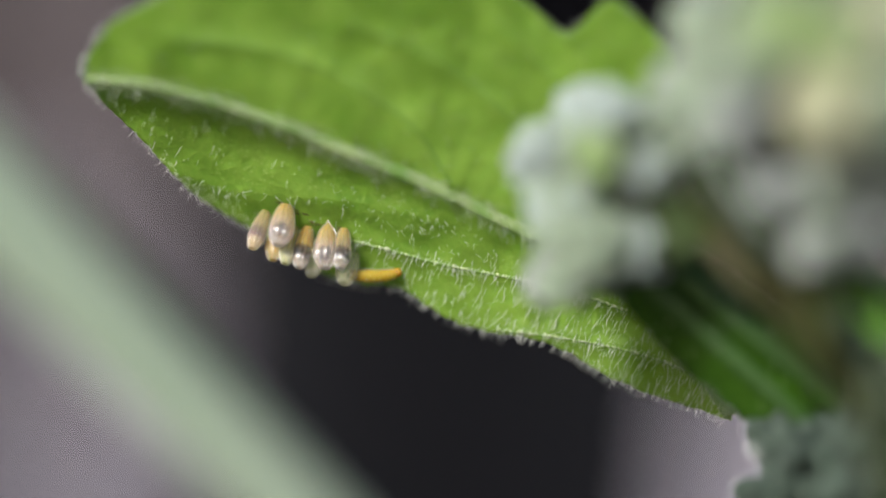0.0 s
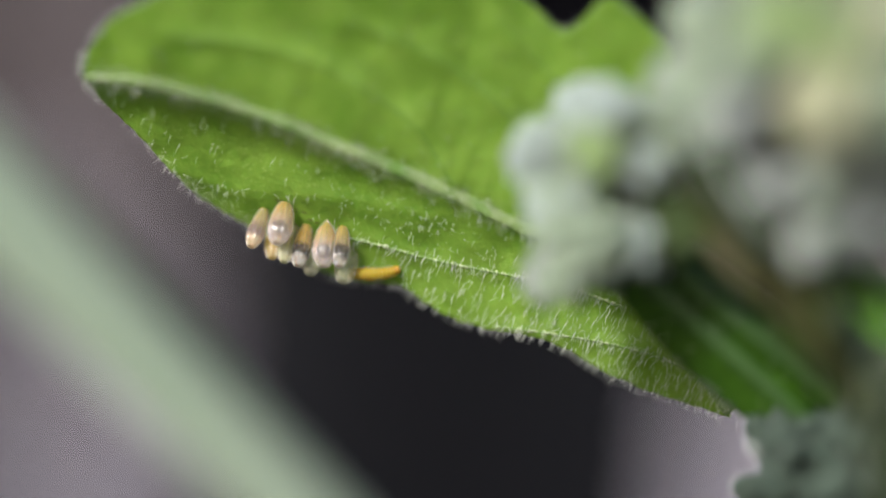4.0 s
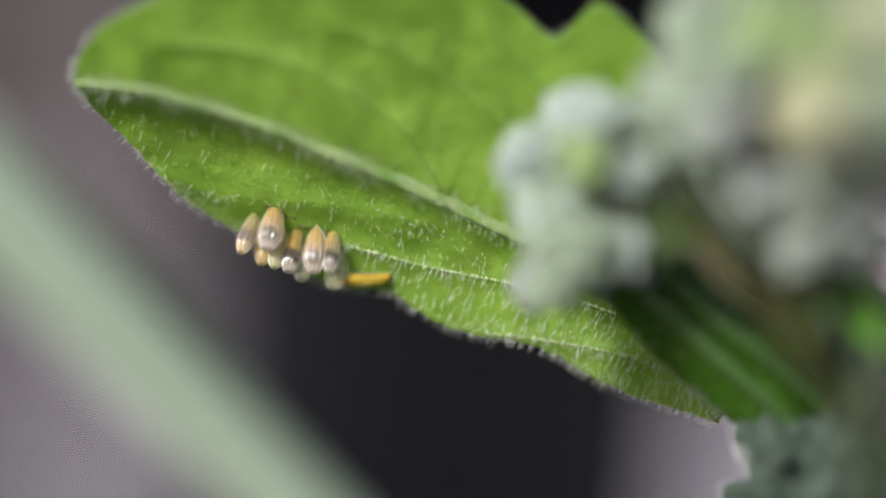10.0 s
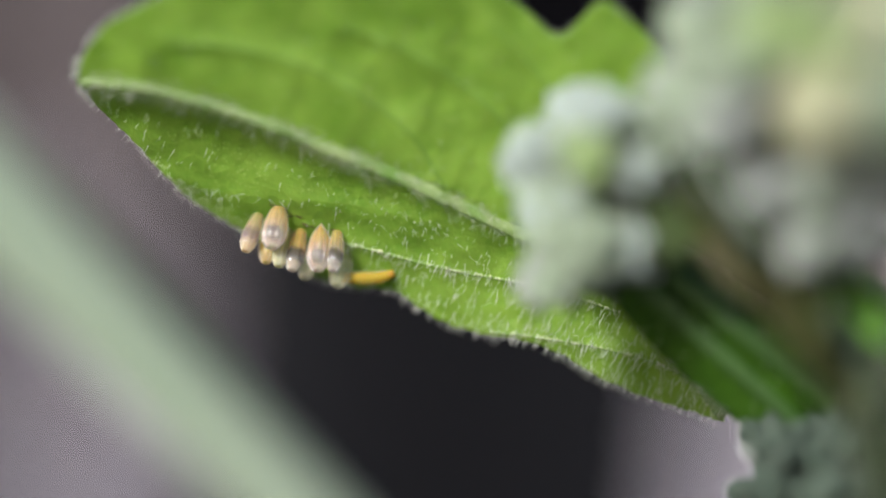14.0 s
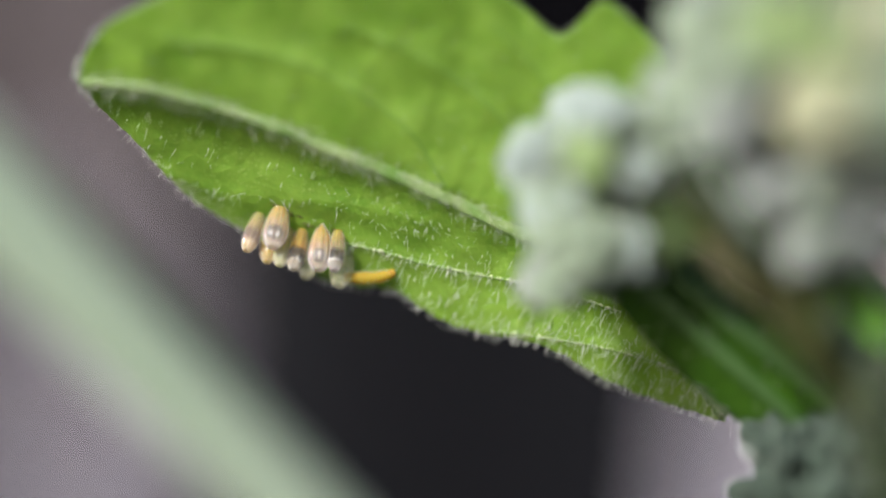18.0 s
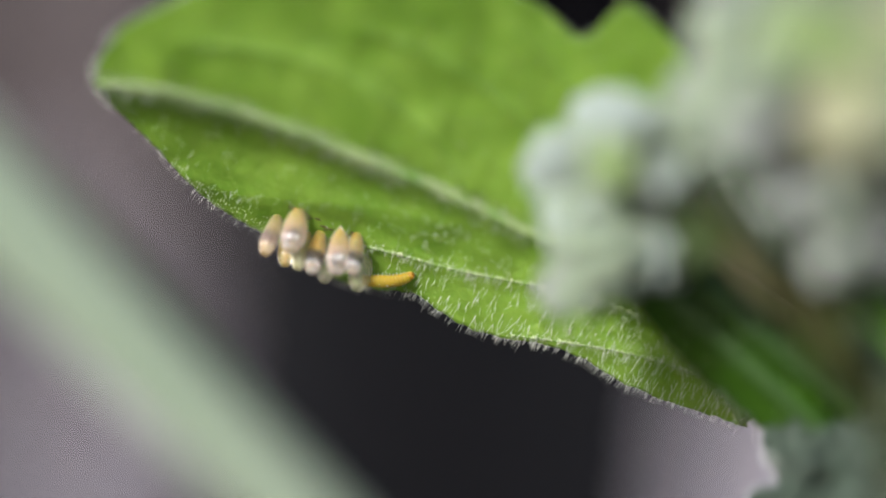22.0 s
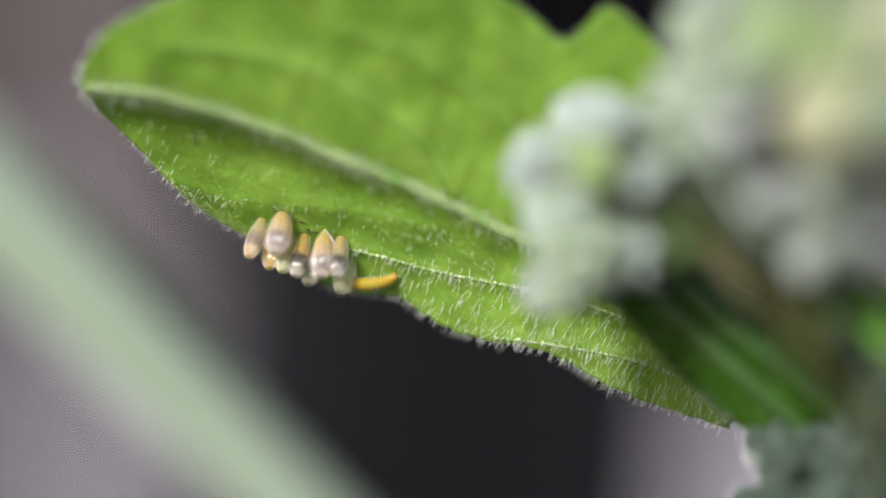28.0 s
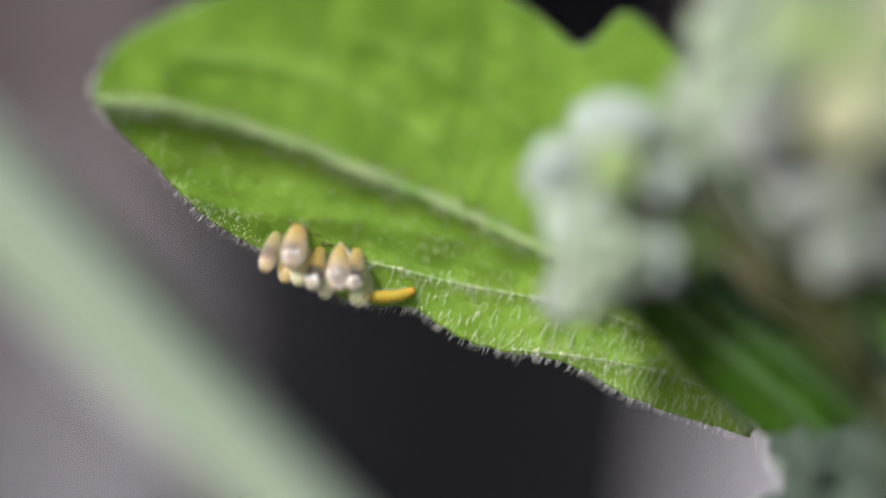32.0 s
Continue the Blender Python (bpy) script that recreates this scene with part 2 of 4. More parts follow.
BLACK_UPPER = paint("black_upper", (0.0016, 0.0015, 0.0020), 0.95, (0.0022, 0.0020, 0.0028), 60, 0.0002, 900, spec=0.03)
SOIL_UNSEEN = paint("soil", (0.050, 0.038, 0.028), 0.95, (0.030, 0.024, 0.018), 60, 0.002, 500, spec=0.2)
PAVING = paint("pale_paving", (0.585, 0.535, 0.590), 0.85, (0.555, 0.508, 0.555), 9, 0.00008, 120)


# ---- mesh helpers ----
def sheet(name, verts, faces):
    me = bpy.data.meshes.new(name)
    me.from_pydata([tuple(v) for v in verts], [], faces)
    bm = bmesh.new()
    bm.from_mesh(me)
    bmesh.ops.recalc_face_normals(bm, faces=bm.faces)
    bm.to_mesh(me)
    bm.free()
    me.shade_smooth()
    return me


def part(name, mesh, material, parent=None, label="", m=None, kind=""):
    ob = new(name, mesh)
    if not mesh.materials:
        mesh.materials.append(material)
    ob.parent = parent
    if m is not None:
        ob.matrix_basis = m
    if label or kind:
        tagged(ob, label, kind=kind)
    return ob


def tube(points, radii, sides=10, flat=1.0):
    """Vertices and faces of a closed round rod along points; flat squeezes it along y."""
    pts = [Vector(p) for p in points]
    verts, faces = [], []
    for i, p in enumerate(pts):
        d = (pts[min(i + 1, len(pts) - 1)] - pts[max(i - 1, 0)]).normalized()
        u = d.cross(Vector((0, 1, 0)))
        u = u.normalized() if u.length > 1e-6 else Vector((1, 0, 0))
        w = u.cross(d).normalized()
        for k in range(sides):
            an = 2 * math.pi * k / sides
            verts.append(p + radii[i] * (math.cos(an) * u + flat * math.sin(an) * w))
    for i in range(len(pts) - 1):
        for k in range(sides):
            k2 = (k + 1) % sides
            faces.append((i * sides + k, i * sides + k2, (i + 1) * sides + k2, (i + 1) * sides + k))
    faces.append(tuple(range(sides)))
    faces.append(tuple(range((len(pts) - 1) * sides, len(pts) * sides)))
    return verts, faces


def lathe(profile, sides, wave=0.0, ribs=0, axis=-1, crest=1):
    """A turned body along z from rows of (height, radius), with shallow lengthwise ribs."""
    verts, faces = [], []
    for h, r in profile:
        for k in range(sides):
            an = 2 * math.pi * k / sides
            q = r * (1 + wave * (2 * (0.5 + 0.5 * math.cos(ribs * an)) ** crest - 1))
            verts.append((q * math.cos(an), q * math.sin(an), axis * h))
    n = len(profile)
    for i in range(n - 1):
        for k in range(sides):
            k2 = (k + 1) % sides
            faces.append((i * sides + k, i * sides + k2, (i + 1) * sides + k2, (i + 1) * sides + k))
    faces.append(tuple(range(sides)))
    faces.append(tuple(range((n - 1) * sides, n * sides)))
    return verts, faces


# ---- the setting: paving, wall, dark board ----
def block(name, x0, x1, y0, y1, z0, z1, bevel=0.0):
    bm = bmesh.new()
    bmesh.ops.create_cube(bm, size=1, matrix=Matrix.Translation(((x0 + x1) / 2, (y0 + y1) / 2, (z0 + z1) / 2)) @ Matrix.Diagonal((x1 - x0, y1 - y0, z1 - z0, 1)))
    if bevel:
        bmesh.ops.bevel(bm, geom=bm.edges[:], offset=bevel, segments=2, affect="EDGES")
    me = bpy.data.meshes.new(name)
    bm.to_mesh(me)
    bm.free()
    return me


def setting():
    n, half = 60, 400.0
    verts, faces = [], []
    step = [half * math.copysign(abs(s) ** 4, s) for s in np.linspace(-1, 1, n + 1)]
    for yy in step:
        for xx in step:
            verts.append((xx, yy, 0.0015 * noise.noise((xx * 6, yy * 6, 0)) if max(abs(xx), abs(yy)) < 3 else 0))
    for j in range(n):
        for i in range(n):
            k = j * (n + 1) + i
            faces.append((k, k + 1, k + n + 2, k + n + 1))
    ground = part("ground", sheet("ground", verts, faces), PAVING)
    tagged(ground, "pale grey paving out of focus under the plant", "ground", kind="structure")
    # out of view: a dark soil disc added to weaken light bounced up from the paving
    ring = [0.0, 0.12, 0.26, 0.42, 0.52, 0.58]
    verts, faces = [], []
    for k, r in enumerate(ring):
        for i in range(48):
            an = 2 * math.pi * i / 48
            w = r * (1 + 0.10 * noise.noise((2 * math.cos(an), 2 * math.sin(an), 3)))
            verts.append((w * math.cos(an), w * math.sin(an), 0.004 + 0.002 * noise.noise((w * math.cos(an) * 30, w * math.sin(an) * 30, 1)) if k < len(ring) - 1 else -0.004))
    for k in range(len(ring) - 1):
        for i in range(48):
            i2 = (i + 1) % 48
            faces.append((k * 48 + i, k * 48 + i2, (k + 1) * 48 + i2, (k + 1) * 48 + i))
    soil = part("soil", sheet("soil", verts, faces), SOIL_UNSEEN)
    tagged(soil, "unseen dark soil, added to cut light bounced up to the leaf", "soil", kind="structure")
    wall = part("wall_back", block("wall_back", -9, 9, 5.0, 5.2, -0.02, 3.5, 0.01), WALL)
    tagged(wall, "lavender-grey plaster wall, far out of focus", "wall", kind="structure")


def dark_board(name, near, far, depth, lean, label):
    """An upright black board, seen aslant: its near and far ends as places in plan."""
    board = tagged(new(name), label, "board")
    a, b = Vector((near[0], near[1], 0)), Vector((far[0], far[1], 0))
    board.matrix_basis = Matrix.Translation(a + Vector((0, 0, HIGH))) @ Matrix.Rotation(radians(lean), 4, "Y") @ Matrix.Translation((0, 0, -HIGH)) @ \
        Matrix.Rotation(math.atan2((b - a).y, (b - a).x), 4, "Z")
    long = (b - a).length
    part("panel", block("panel", 0, long, -depth, 0, -0.005, HIGH + 0.007, 0.0008), BLACK, board)
    # upper part added as its own panel in a blacker tone
    part("upper_panel", block("upper_panel", 0, long, -depth, 0, HIGH + 0.0073, 0.5, 0.0008), BLACK_UPPER, board, "dull upper panel, blacker than the lower one")
    for k in range(3):
        x = long * (0.2 + 0.27 * k)
        part("batten", block("batten", x - 0.0012, x + 0.0012, 0.0, 0.0012, 0.0, 0.498, 0.0003), BLACK, board)
    return board


# ---- the pale cane behind ----
def cane():
    thing = tagged(new("plant_stem"), "thick pale green plant stem leaning behind the leaf, blurred", "stem")
    a, b = spot(-16.0, 6.35, 13), spot(-4.25, -5.9, 13)
    d = (b - a).normalized()
    foot = b + d * (b.z / -d.z + 0.004)
    base = Vector((foot.x, foot.y, 0))
    thing.location = base
    pts = [a + (foot - a) * t - base + Vector((0, 0, 0.0006 * math.sin(9 * t))) for t in np.linspace(-0.2, 1, 40).tolist()]
    rad = [float(np.interp(t, [-0.2, 0, 0.05, 0.12, 1], [0.0021, 0.0020, 0.0016, 0.00118, 0.0014])) for t in np.linspace(-0.2, 1, 40).tolist()]
    rad[0] = 0.0015
    part("shaft", sheet("shaft", *tube(pts, rad, 24)), CANE, thing)
    for t in (20, 31):
        part("node_ring", sheet("node_ring", *tube([pts[t] - d * 0.0006, pts[t] - d * 0.0003, pts[t] + d * 0.0003, pts[t] + d * 0.0006],
             [rad[t] * 1.0, rad[t] * 1.07, rad[t] * 1.07, rad[t]], 24)), CANE, thing)


# ---- the leaf with the eggs ----
MIDRIB = [(-8.49, 4.06), (-7.15, 3.95), (-5.95, 3.68), (-4.74, 3.32), (-3.54, 2.89), (-2.33, 2.37), (-1.12, 1.89), (0.21, 1.29), (1.55, 0.64), (2.89, -0.05), (4.5, -1.19), (5.84, -2.53), (6.84, -3.94)]
LOWER = [(-8.49, 4.06), (-7.93, 3.36), (-7, 2.45), (-6.08, 1.46), (-5.14, 0.82), (-4.21, 0.28), (-3.27, -0.39), (-2.2, -0.79), (-1.12, -0.9), (-0.52, -1.26), (0.21, -1.7), (1.02, -1.94), (2.09, -2.13), (3.03, -2.5), (3.83, -2.97), (4.9, -3.43), (5.97, -3.76), (6.84, -4.07)]
UPPER = [(-8.49, 4.06), (-8.38, 4.57), (-7.89, 5.3), (-7.15, 5.75), (-6.08, 6.24), (-4.07, 6.84), (-1.79, 6.98), (0.21, 6.71), (1.55, 6.09), (2.16, 5.67), (2.72, 5.16), (3.05, 5.1), (3.43, 5.41), (3.72, 5.73), (4.03, 5.88), (4.43, 5.64), (5.04, 5.04), (5.44, 4.43), (5.57, 3.23), (5.5, 1.89), (5.71, 0.28), (6.17, -1.59), (6.87, -3.67)]
SIDE_VEINS = [[(-2.26, 0.23), (-1.34, 0), (-0.05, -0.35), (0.94, -0.55), (2.02, -0.75), (3.16, -1.03), (4.37, -1.46)],
              [(1.29, -1.9), (2.52, -2.06), (3.91, -2.3), (5.09, -2.62), (6.11, -3.04)],
              [(-6.68, 1.89), (-5.95, 1.65), (-4.74, 1.29), (-3.27, 1.19), (-1.66, 0.98), (-0.05, 0.62)],
              [(-6.48, 4.97), (-4.88, 4.86), (-3.27, 4.43), (-1.79, 3.7), (-0.59, 2.76), (0.21, 1.49)],
              [(-2.2, 5.37), (-0.59, 4.7), (0.88, 3.76), (1.96, 2.56), (2.62, 1.22), (3.03, 0.01)],
              [(1.29, 5.37), (2.36, 4.3), (3.43, 2.96), (4.1, 1.62), (4.63, 0.01), (4.77, -1.33)]]
PLANT = spot(12.5, 0, -6)
PLANT = Vector((PLANT.x, PLANT.y, 0))


def near_line(x, z, line):
    """Distance of each place to the nearest point of a line."""
    return np.hypot(x[..., None] - line[:, 0], z[..., None] - line[:, 1]).min(-1)


RIB_LINE = smooth(MIDRIB, 160)
VEIN_LINES = [smooth(v, 70) for v in SIDE_VEINS]


def quilt(x, z):
    """The small pillows between the finest veins, and broader puckers, in mm."""
    return 0.012 * noise.noise((x * 3.3, z * 3.3, 0.5)) + 0.08 * noise.noise((x * 0.95, z * 0.95, 4.5))


quilts = np.vectorize(quilt)


def leaf_depth(x, z):
    """How far behind the plane of sharpness the leaf's underside lies, in mm."""
    x, z = np.asarray(x, float), np.asarray(z, float)
    below = -1.016 - 0.33 * x - z
    y = np.where(below > -1.2, np.interp(x, [-4.0, 4.0], [0.75, 0.55]) * below, -1.2 * np.interp(x, [-4.0, 4.0], [0.75, 0.55]) + np.interp(x, [-8.4, -4.0, 2.0], [0.72, 0.49, 0.33]) * (below + 1.2)) + 0.48 - 0.035 * x
    # the lower margin flattens out towards the stalk
    y = y - np.interp(x, [-2.5, 0.0], [0.0, 1.0]) * 0.37 * np.maximum(below + 0.8, 0)
    # the midrib stands out as a ridge: a steep flank below it, a gentle one above
    under = np.interp(x, RIB_LINE[:, 0], RIB_LINE[:, 1]) - z
    ridge = np.interp(x, [-8.5, -7.0, -5.0, 0.0, 6.0], [0.42, 0.72, 0.62, 0.24, 0.10])
    y = y - ridge * np.where(under > 0, np.exp(-(under / 0.45) ** 2), np.exp(-(under / 2.2) ** 2))
    for k, line in enumerate(VEIN_LINES):
        y = y - (0.09 if k < 2 else 0.075) * np.exp(-(near_line(x, z, line) / 0.22) ** 2)
    y = y + 0.006 * np.sin(5.3 * x + 2.2 * z + 1.8 * np.sin(1.9 * z - x)) + 0.005 * np.sin(4.1 * z - 6.9 * x + 2.1 * np.sin(2.3 * x + 0.8 * z))
    return y + quilts(x, z)


def on_leaf(x, z, lift=0.0):
    return spot(x, z, float(leaf_depth(x, z)) - lift)


def leaf_normal(x, z):
    e = 0.05
    n = (on_leaf(x + e, z) - on_leaf(x - e, z)).cross(on_leaf(x, z + e) - on_leaf(x, z - e)).normalized()
    return n if n.y < 0 else -n


def two_sided(name, grid_xyz, thick):
    """A closed blade from a grid of places: underside, upper side and rim."""
    rows, cols = len(grid_xyz), len(grid_xyz[0])
    flat = [p for row in grid_xyz for p in row]
    back = [p + Vector((0, thick, thick * 0.4)) for p in flat]
    verts, faces, off = flat + back, [], rows * cols
    for j in range(rows - 1):
        for i in range(cols - 1):
            k = j * cols + i
            faces.append((k, k + 1, k + cols + 1, k + cols))
            faces.append((off + k, off + k + cols, off + k + cols + 1, off + k + 1))
    rim = [i for i in range(cols)] + [j * cols + cols - 1 for j in range(1, rows)] + \
          [(rows - 1) * cols + i for i in range(cols - 2, -1, -1)] + [j * cols for j in range(rows - 2, 0, -1)]
    for q, r in zip(rim, rim[1:] + rim[:1]):
        faces.append((q, r, off + r, off + q))
    return sheet(name, verts, faces)


def hair_mesh(name, roots, seed):
    """Thin bent hairs, three-sided and tapered, in one mesh: rows of (root, way, length, radius)."""
    rng = random.Random(seed)
    verts, faces = [], []
    for root, way, length, rad in roots:
        side = way.cross(Vector((rng.uniform(-1, 1), rng.uniform(-1, 1), rng.uniform(-1, 1)))).normalized()
        other = way.cross(side)
        bend = side * length * rng.uniform(-0.22, 0.22)
        base = len(verts)
        for f, r in ((0.0, 1.0), (0.35, 0.7), (0.7, 0.45)):
            c = root + way * length * f + bend * f * f
            for k in range(3):
                an = 2.0944 * k
                verts.append(c + rad * r * (math.cos(an) * side + math.sin(an) * other))
        verts.append(root + way * length + bend)
        for lv in (0, 3):
            for k in range(3):
                k2 = (k + 1) % 3
                faces.append((base + lv + k, base + lv + k2, base + lv + 3 + k2, base + lv + 3 + k))
        for k in range(3):
            faces.append((base + 6 + k, base + 6 + (k + 1) % 3, base + 9))
    me = bpy.data.meshes.new(name)
    me.from_pydata([tuple(v) for v in verts], [], faces)
    me.shade_smooth()
    return me


def egg_leaf(plant):
    cols, half = 230, 36
    low, mid, up = smooth(LOWER, cols), smooth(MIDRIB, cols), smooth(UPPER, cols)
    # the margins run in step with the midrib where they lie beside it
    rng = np.random.default_rng(3)
    jag = np.convolve(rng.normal(0, 1, cols + 8), np.ones(3) / 3, "same")[4:-4] * 0.03
    low[3:-3, 1] += jag[3:-3]
    grid_xz = []
    for j in range(-half, half + 1):
        f = abs(j) / half
        grid_xz.append(mid * (1 - f) + (low if j < 0 else up) * f)
    g = np.array(grid_xz)
    y = leaf_depth(g[..., 0], g[..., 1])
    grid = [[spot(g[j, i, 0], g[j, i, 1], y[j, i]) - PLANT for i in range(cols)] for j in range(2 * half + 1)]
    blade = part("leaf", two_sided("leaf", grid, 0.00016), BLADE, plant, "hairy bright green leaf with its pale midrib side shown")
    line = smooth(MIDRIB, 90)
    pts = [on_leaf(x, z, 0.02) - PLANT for x, z in line]
    part("midrib", sheet("midrib", *tube(pts, [0.00009 + 0.00008 * min(1, i / 30) + 0.00007 * noise.noise((i * 0.9, 0, 0)) for i in range(90)], 12, 0.25)), VEIN, blade, "pale raised midrib")
    for k, v in enumerate(VEIN_LINES):
        if k == 2:
            continue
        v = smooth(SIDE_VEINS[k], 260)
        pts = [on_leaf(x, z, 0.0) - PLANT for x, z in v]
        part("vein", sheet("vein", *tube(pts, [(0.00005, 0.000035, 0.0, 0.000045, 0.000045, 0.000045)[k]] * len(pts), 8, 0.25)), VEIN_SOFT, blade, "fine light green side vein")
        if k > 1:
            continue
        specks = [p + Vector((0.00002 * noise.noise((i * 0.9, k, 7)), -0.000018, 0.00004 * noise.noise((i * 0.6, k, 9)))) for i, p in enumerate(pts)]
        part("vein_crust", sheet("vein_crust", *tube(specks, [0.000002 + 0.00016 * max(0, noise.noise((i * 0.83, 3 * k, 0.3)) - 0.10) for i in range(len(pts))], 6)), VEIN_PALE, blade, "glistening pale specks along the vein")
    # glistening grains near the lower margin
    rn = random.Random(17)
    verts, faces = [], []
    for _ in range(190):
        i, f = rn.randrange(int(cols * 0.15), int(cols * 0.30)), 1 - abs(rn.gauss(0, 0.07))
        p = mid[i] * (1 - f) + low[i] * f
        c, r = on_leaf(p[0], p[1], 0.01) - PLANT, rn.uniform(0.004, 0.018) * MM
        v, q = tube([c + Vector((-r, 0, 0)), c + Vector((-r * 0.5, 0, 0)), c + Vector((r * 0.5, 0, 0)), c + Vector((r, 0, 0))], [r * 0.3, r, r, r * 0.3], 6)
        faces += [tuple(k + len(verts) for k in g) for g in q]
        verts += v
    part("leaf_grain", sheet("leaf_grain", verts, faces), VEIN_PALE, blade, "glistening pale grains near the margin", kind="stuff")
    # hairs: over the blade, along the veins, and as a fringe on the margins
    rn = random.Random(11)
    roots = []

    def add(x, z, length, rad, lean=0.2, out=None):
        n = leaf_normal(x, z)
        comb = min(1.0, max(0.0, (x + 2.5) / 1.5)) * (1 if z < -0.1 - 0.25 * x else -0.45)
        w = (n * (1 - 0.3 * abs(comb)) + Vector((rn.gauss(-0.30 * comb, lean), rn.gauss(0, lean), rn.gauss(-0.12 - 0.5 * comb, lean)))).normalized()
        if out is not None:
            w = (w * 0.5 + out).normalized()
        roots.append((on_leaf(x, z) - PLANT, w, length, rad))
    for _ in range(780):
        i, f = rn.randrange(4, cols - 4), rn.random()
        side = low if rn.random() < 0.7 else up
        p = mid[i] * (1 - f) + side[i] * f
        if p[1] > 6.6 or p[0] < -3.0 and rn.random() < 0.6:
            continue
        add(p[0], p[1], rn.uniform(0.14, 0.42) * MM, rn.uniform(0.0045, 0.0072) * MM, 0.16)
    # more of them on the lower half, between the two side veins
    for _ in range(340):
        i, f = rn.randrange(110, cols - 12), rn.uniform(0.25, 0.98)
        p = mid[i] * (1 - f) + low[i] * f
        add(p[0], p[1], rn.uniform(0.18, 0.42) * MM, rn.uniform(0.0062, 0.0105) * MM, 0.16)
    for line, count in ((RIB_LINE, 1100), (VEIN_LINES[0], 150), (VEIN_LINES[1], 90), (VEIN_LINES[2], 50)):
        for _ in range(count):
            x, z = line[rn.randrange(len(line))]
            wide = 0.11 if line is RIB_LINE else 0.05
            if line is RIB_LINE and rn.random() < 0.16:
                add(x + rn.gauss(0, wide), z - rn.uniform(0, 0.2), rn.uniform(0.2, 0.5) * MM, rn.uniform(0.004, 0.008) * MM, 0.25, Vector((-0.1, 0, -rn.uniform(0.3, 1.0))))
                continue
            add(x + rn.gauss(0, wide), z + rn.gauss(0.06 if line is RIB_LINE else 0, wide), rn.uniform(0.10, 0.36) * MM, rn.uniform(0.004, 0.008) * MM, 0.35)
    for edge, count in ((low, 560), (up, 480)):
        for _ in range(count):
            i = rn.randrange(2, cols - 3)
            d = edge[i + 1] - edge[i - 1]
            o = Vector((d[1], 0, -d[0])).normalized()
            if o.z > 0 and edge is low or o.z < 0 and edge is up:
                o = -o
            if edge is low and -8 < edge[i][0] < -3 and rn.random() < 0.6:
                continue
            p = edge[i] + (edge[i + 1] - edge[i]) * rn.random()
            add(p[0], p[1], rn.uniform(0.08, 0.27) * MM, rn.uniform(0.0032, 0.0058) * MM, 0.25, o * rn.uniform(0.4, 1.0) + Vector((-0.25, 0, 0)))
    for _ in range(300):
        i = int(rn.random() ** 1.6 * 40) + 1
        edge = up if rn.random() < 0.8 else low
        if edge is low and i > 8:
            continue
        d = edge[i + 1] - edge[i - 1]
        o = Vector((-d[1], 0, d[0])).normalized() * (1 if edge is up else -1)
        p = edge[i] + (edge[i + 1] - edge[i]) * rn.random()
        add(p[0], p[1], rn.uniform(0.08, 0.26) * MM, rn.uniform(0.006, 0.010) * MM, 0.5, o * rn.uniform(0.2, 0.9))
    part("hair", hair_mesh("hair", roots, 5), HAIR, blade, "short white leaf hairs", kind="stuff")


# ---- the other parts of the plant: stalks, side leaves, flower heads ----
def side_leaf(plant, name, spine, width, deep0, deep1, material, fold, label):
    """A narrow leaf along a spine, folded upward along its middle."""
    line = smooth(spine, 60)
    rows = []
    for j in range(-8, 9):
        f = j / 8
        row = []
        for i, (x, z) in enumerate(line):
            t = i / 59
            d = line[min(i + 1, 59)] - line[max(i - 1, 0)]
            d = d / np.linalg.norm(d)
            w = width * (math.sin(math.pi * min(1, 0.12 + 0.86 * t)) ** 0.6)
            y = deep0 + (deep1 - deep0) * t + fold * abs(f) + 0.08 * math.sin(14 * t + 3 * f)
            row.append(spot(x - d[1] * w * f, z + d[0] * w * f, y) - PLANT)
        rows.append(row)
    blade = part(name, two_sided(name, rows, 0.00016), material, plant, label)
    pts = [spot(x, z, deep0 + (deep1 - deep0) * i / 59 - 0.03) - PLANT for i, (x, z) in enumerate(line)]
    if material is not BLADE_DEEP_SHADE:
        # wide midrib stripe, paler than a dark blade: paints the ridge facing the light
        part("midrib", sheet("midrib", *tube(pts, [0.00030 * (1 - 0.7 * i / 59) for i in range(60)], 12, 0.35)), VEIN_SHADED, blade)
    rn = random.Random(len(name) + 7)
    roots = []
    for _ in range(160 if deep0 < -2 else 0):
        j, i = rn.choice((0, 16, rn.randrange(17))), rn.randrange(59)
        roots.append((rows[j][i], Vector((rn.gauss(0, 0.5), -1, rn.gauss(0, 0.5))).normalized(), rn.uniform(0.2, 0.45) * MM, 0.000014))
    if roots:
        part("hair", hair_mesh("hair", roots, 6), HAIR, blade, "short white leaf hairs", kind="stuff")


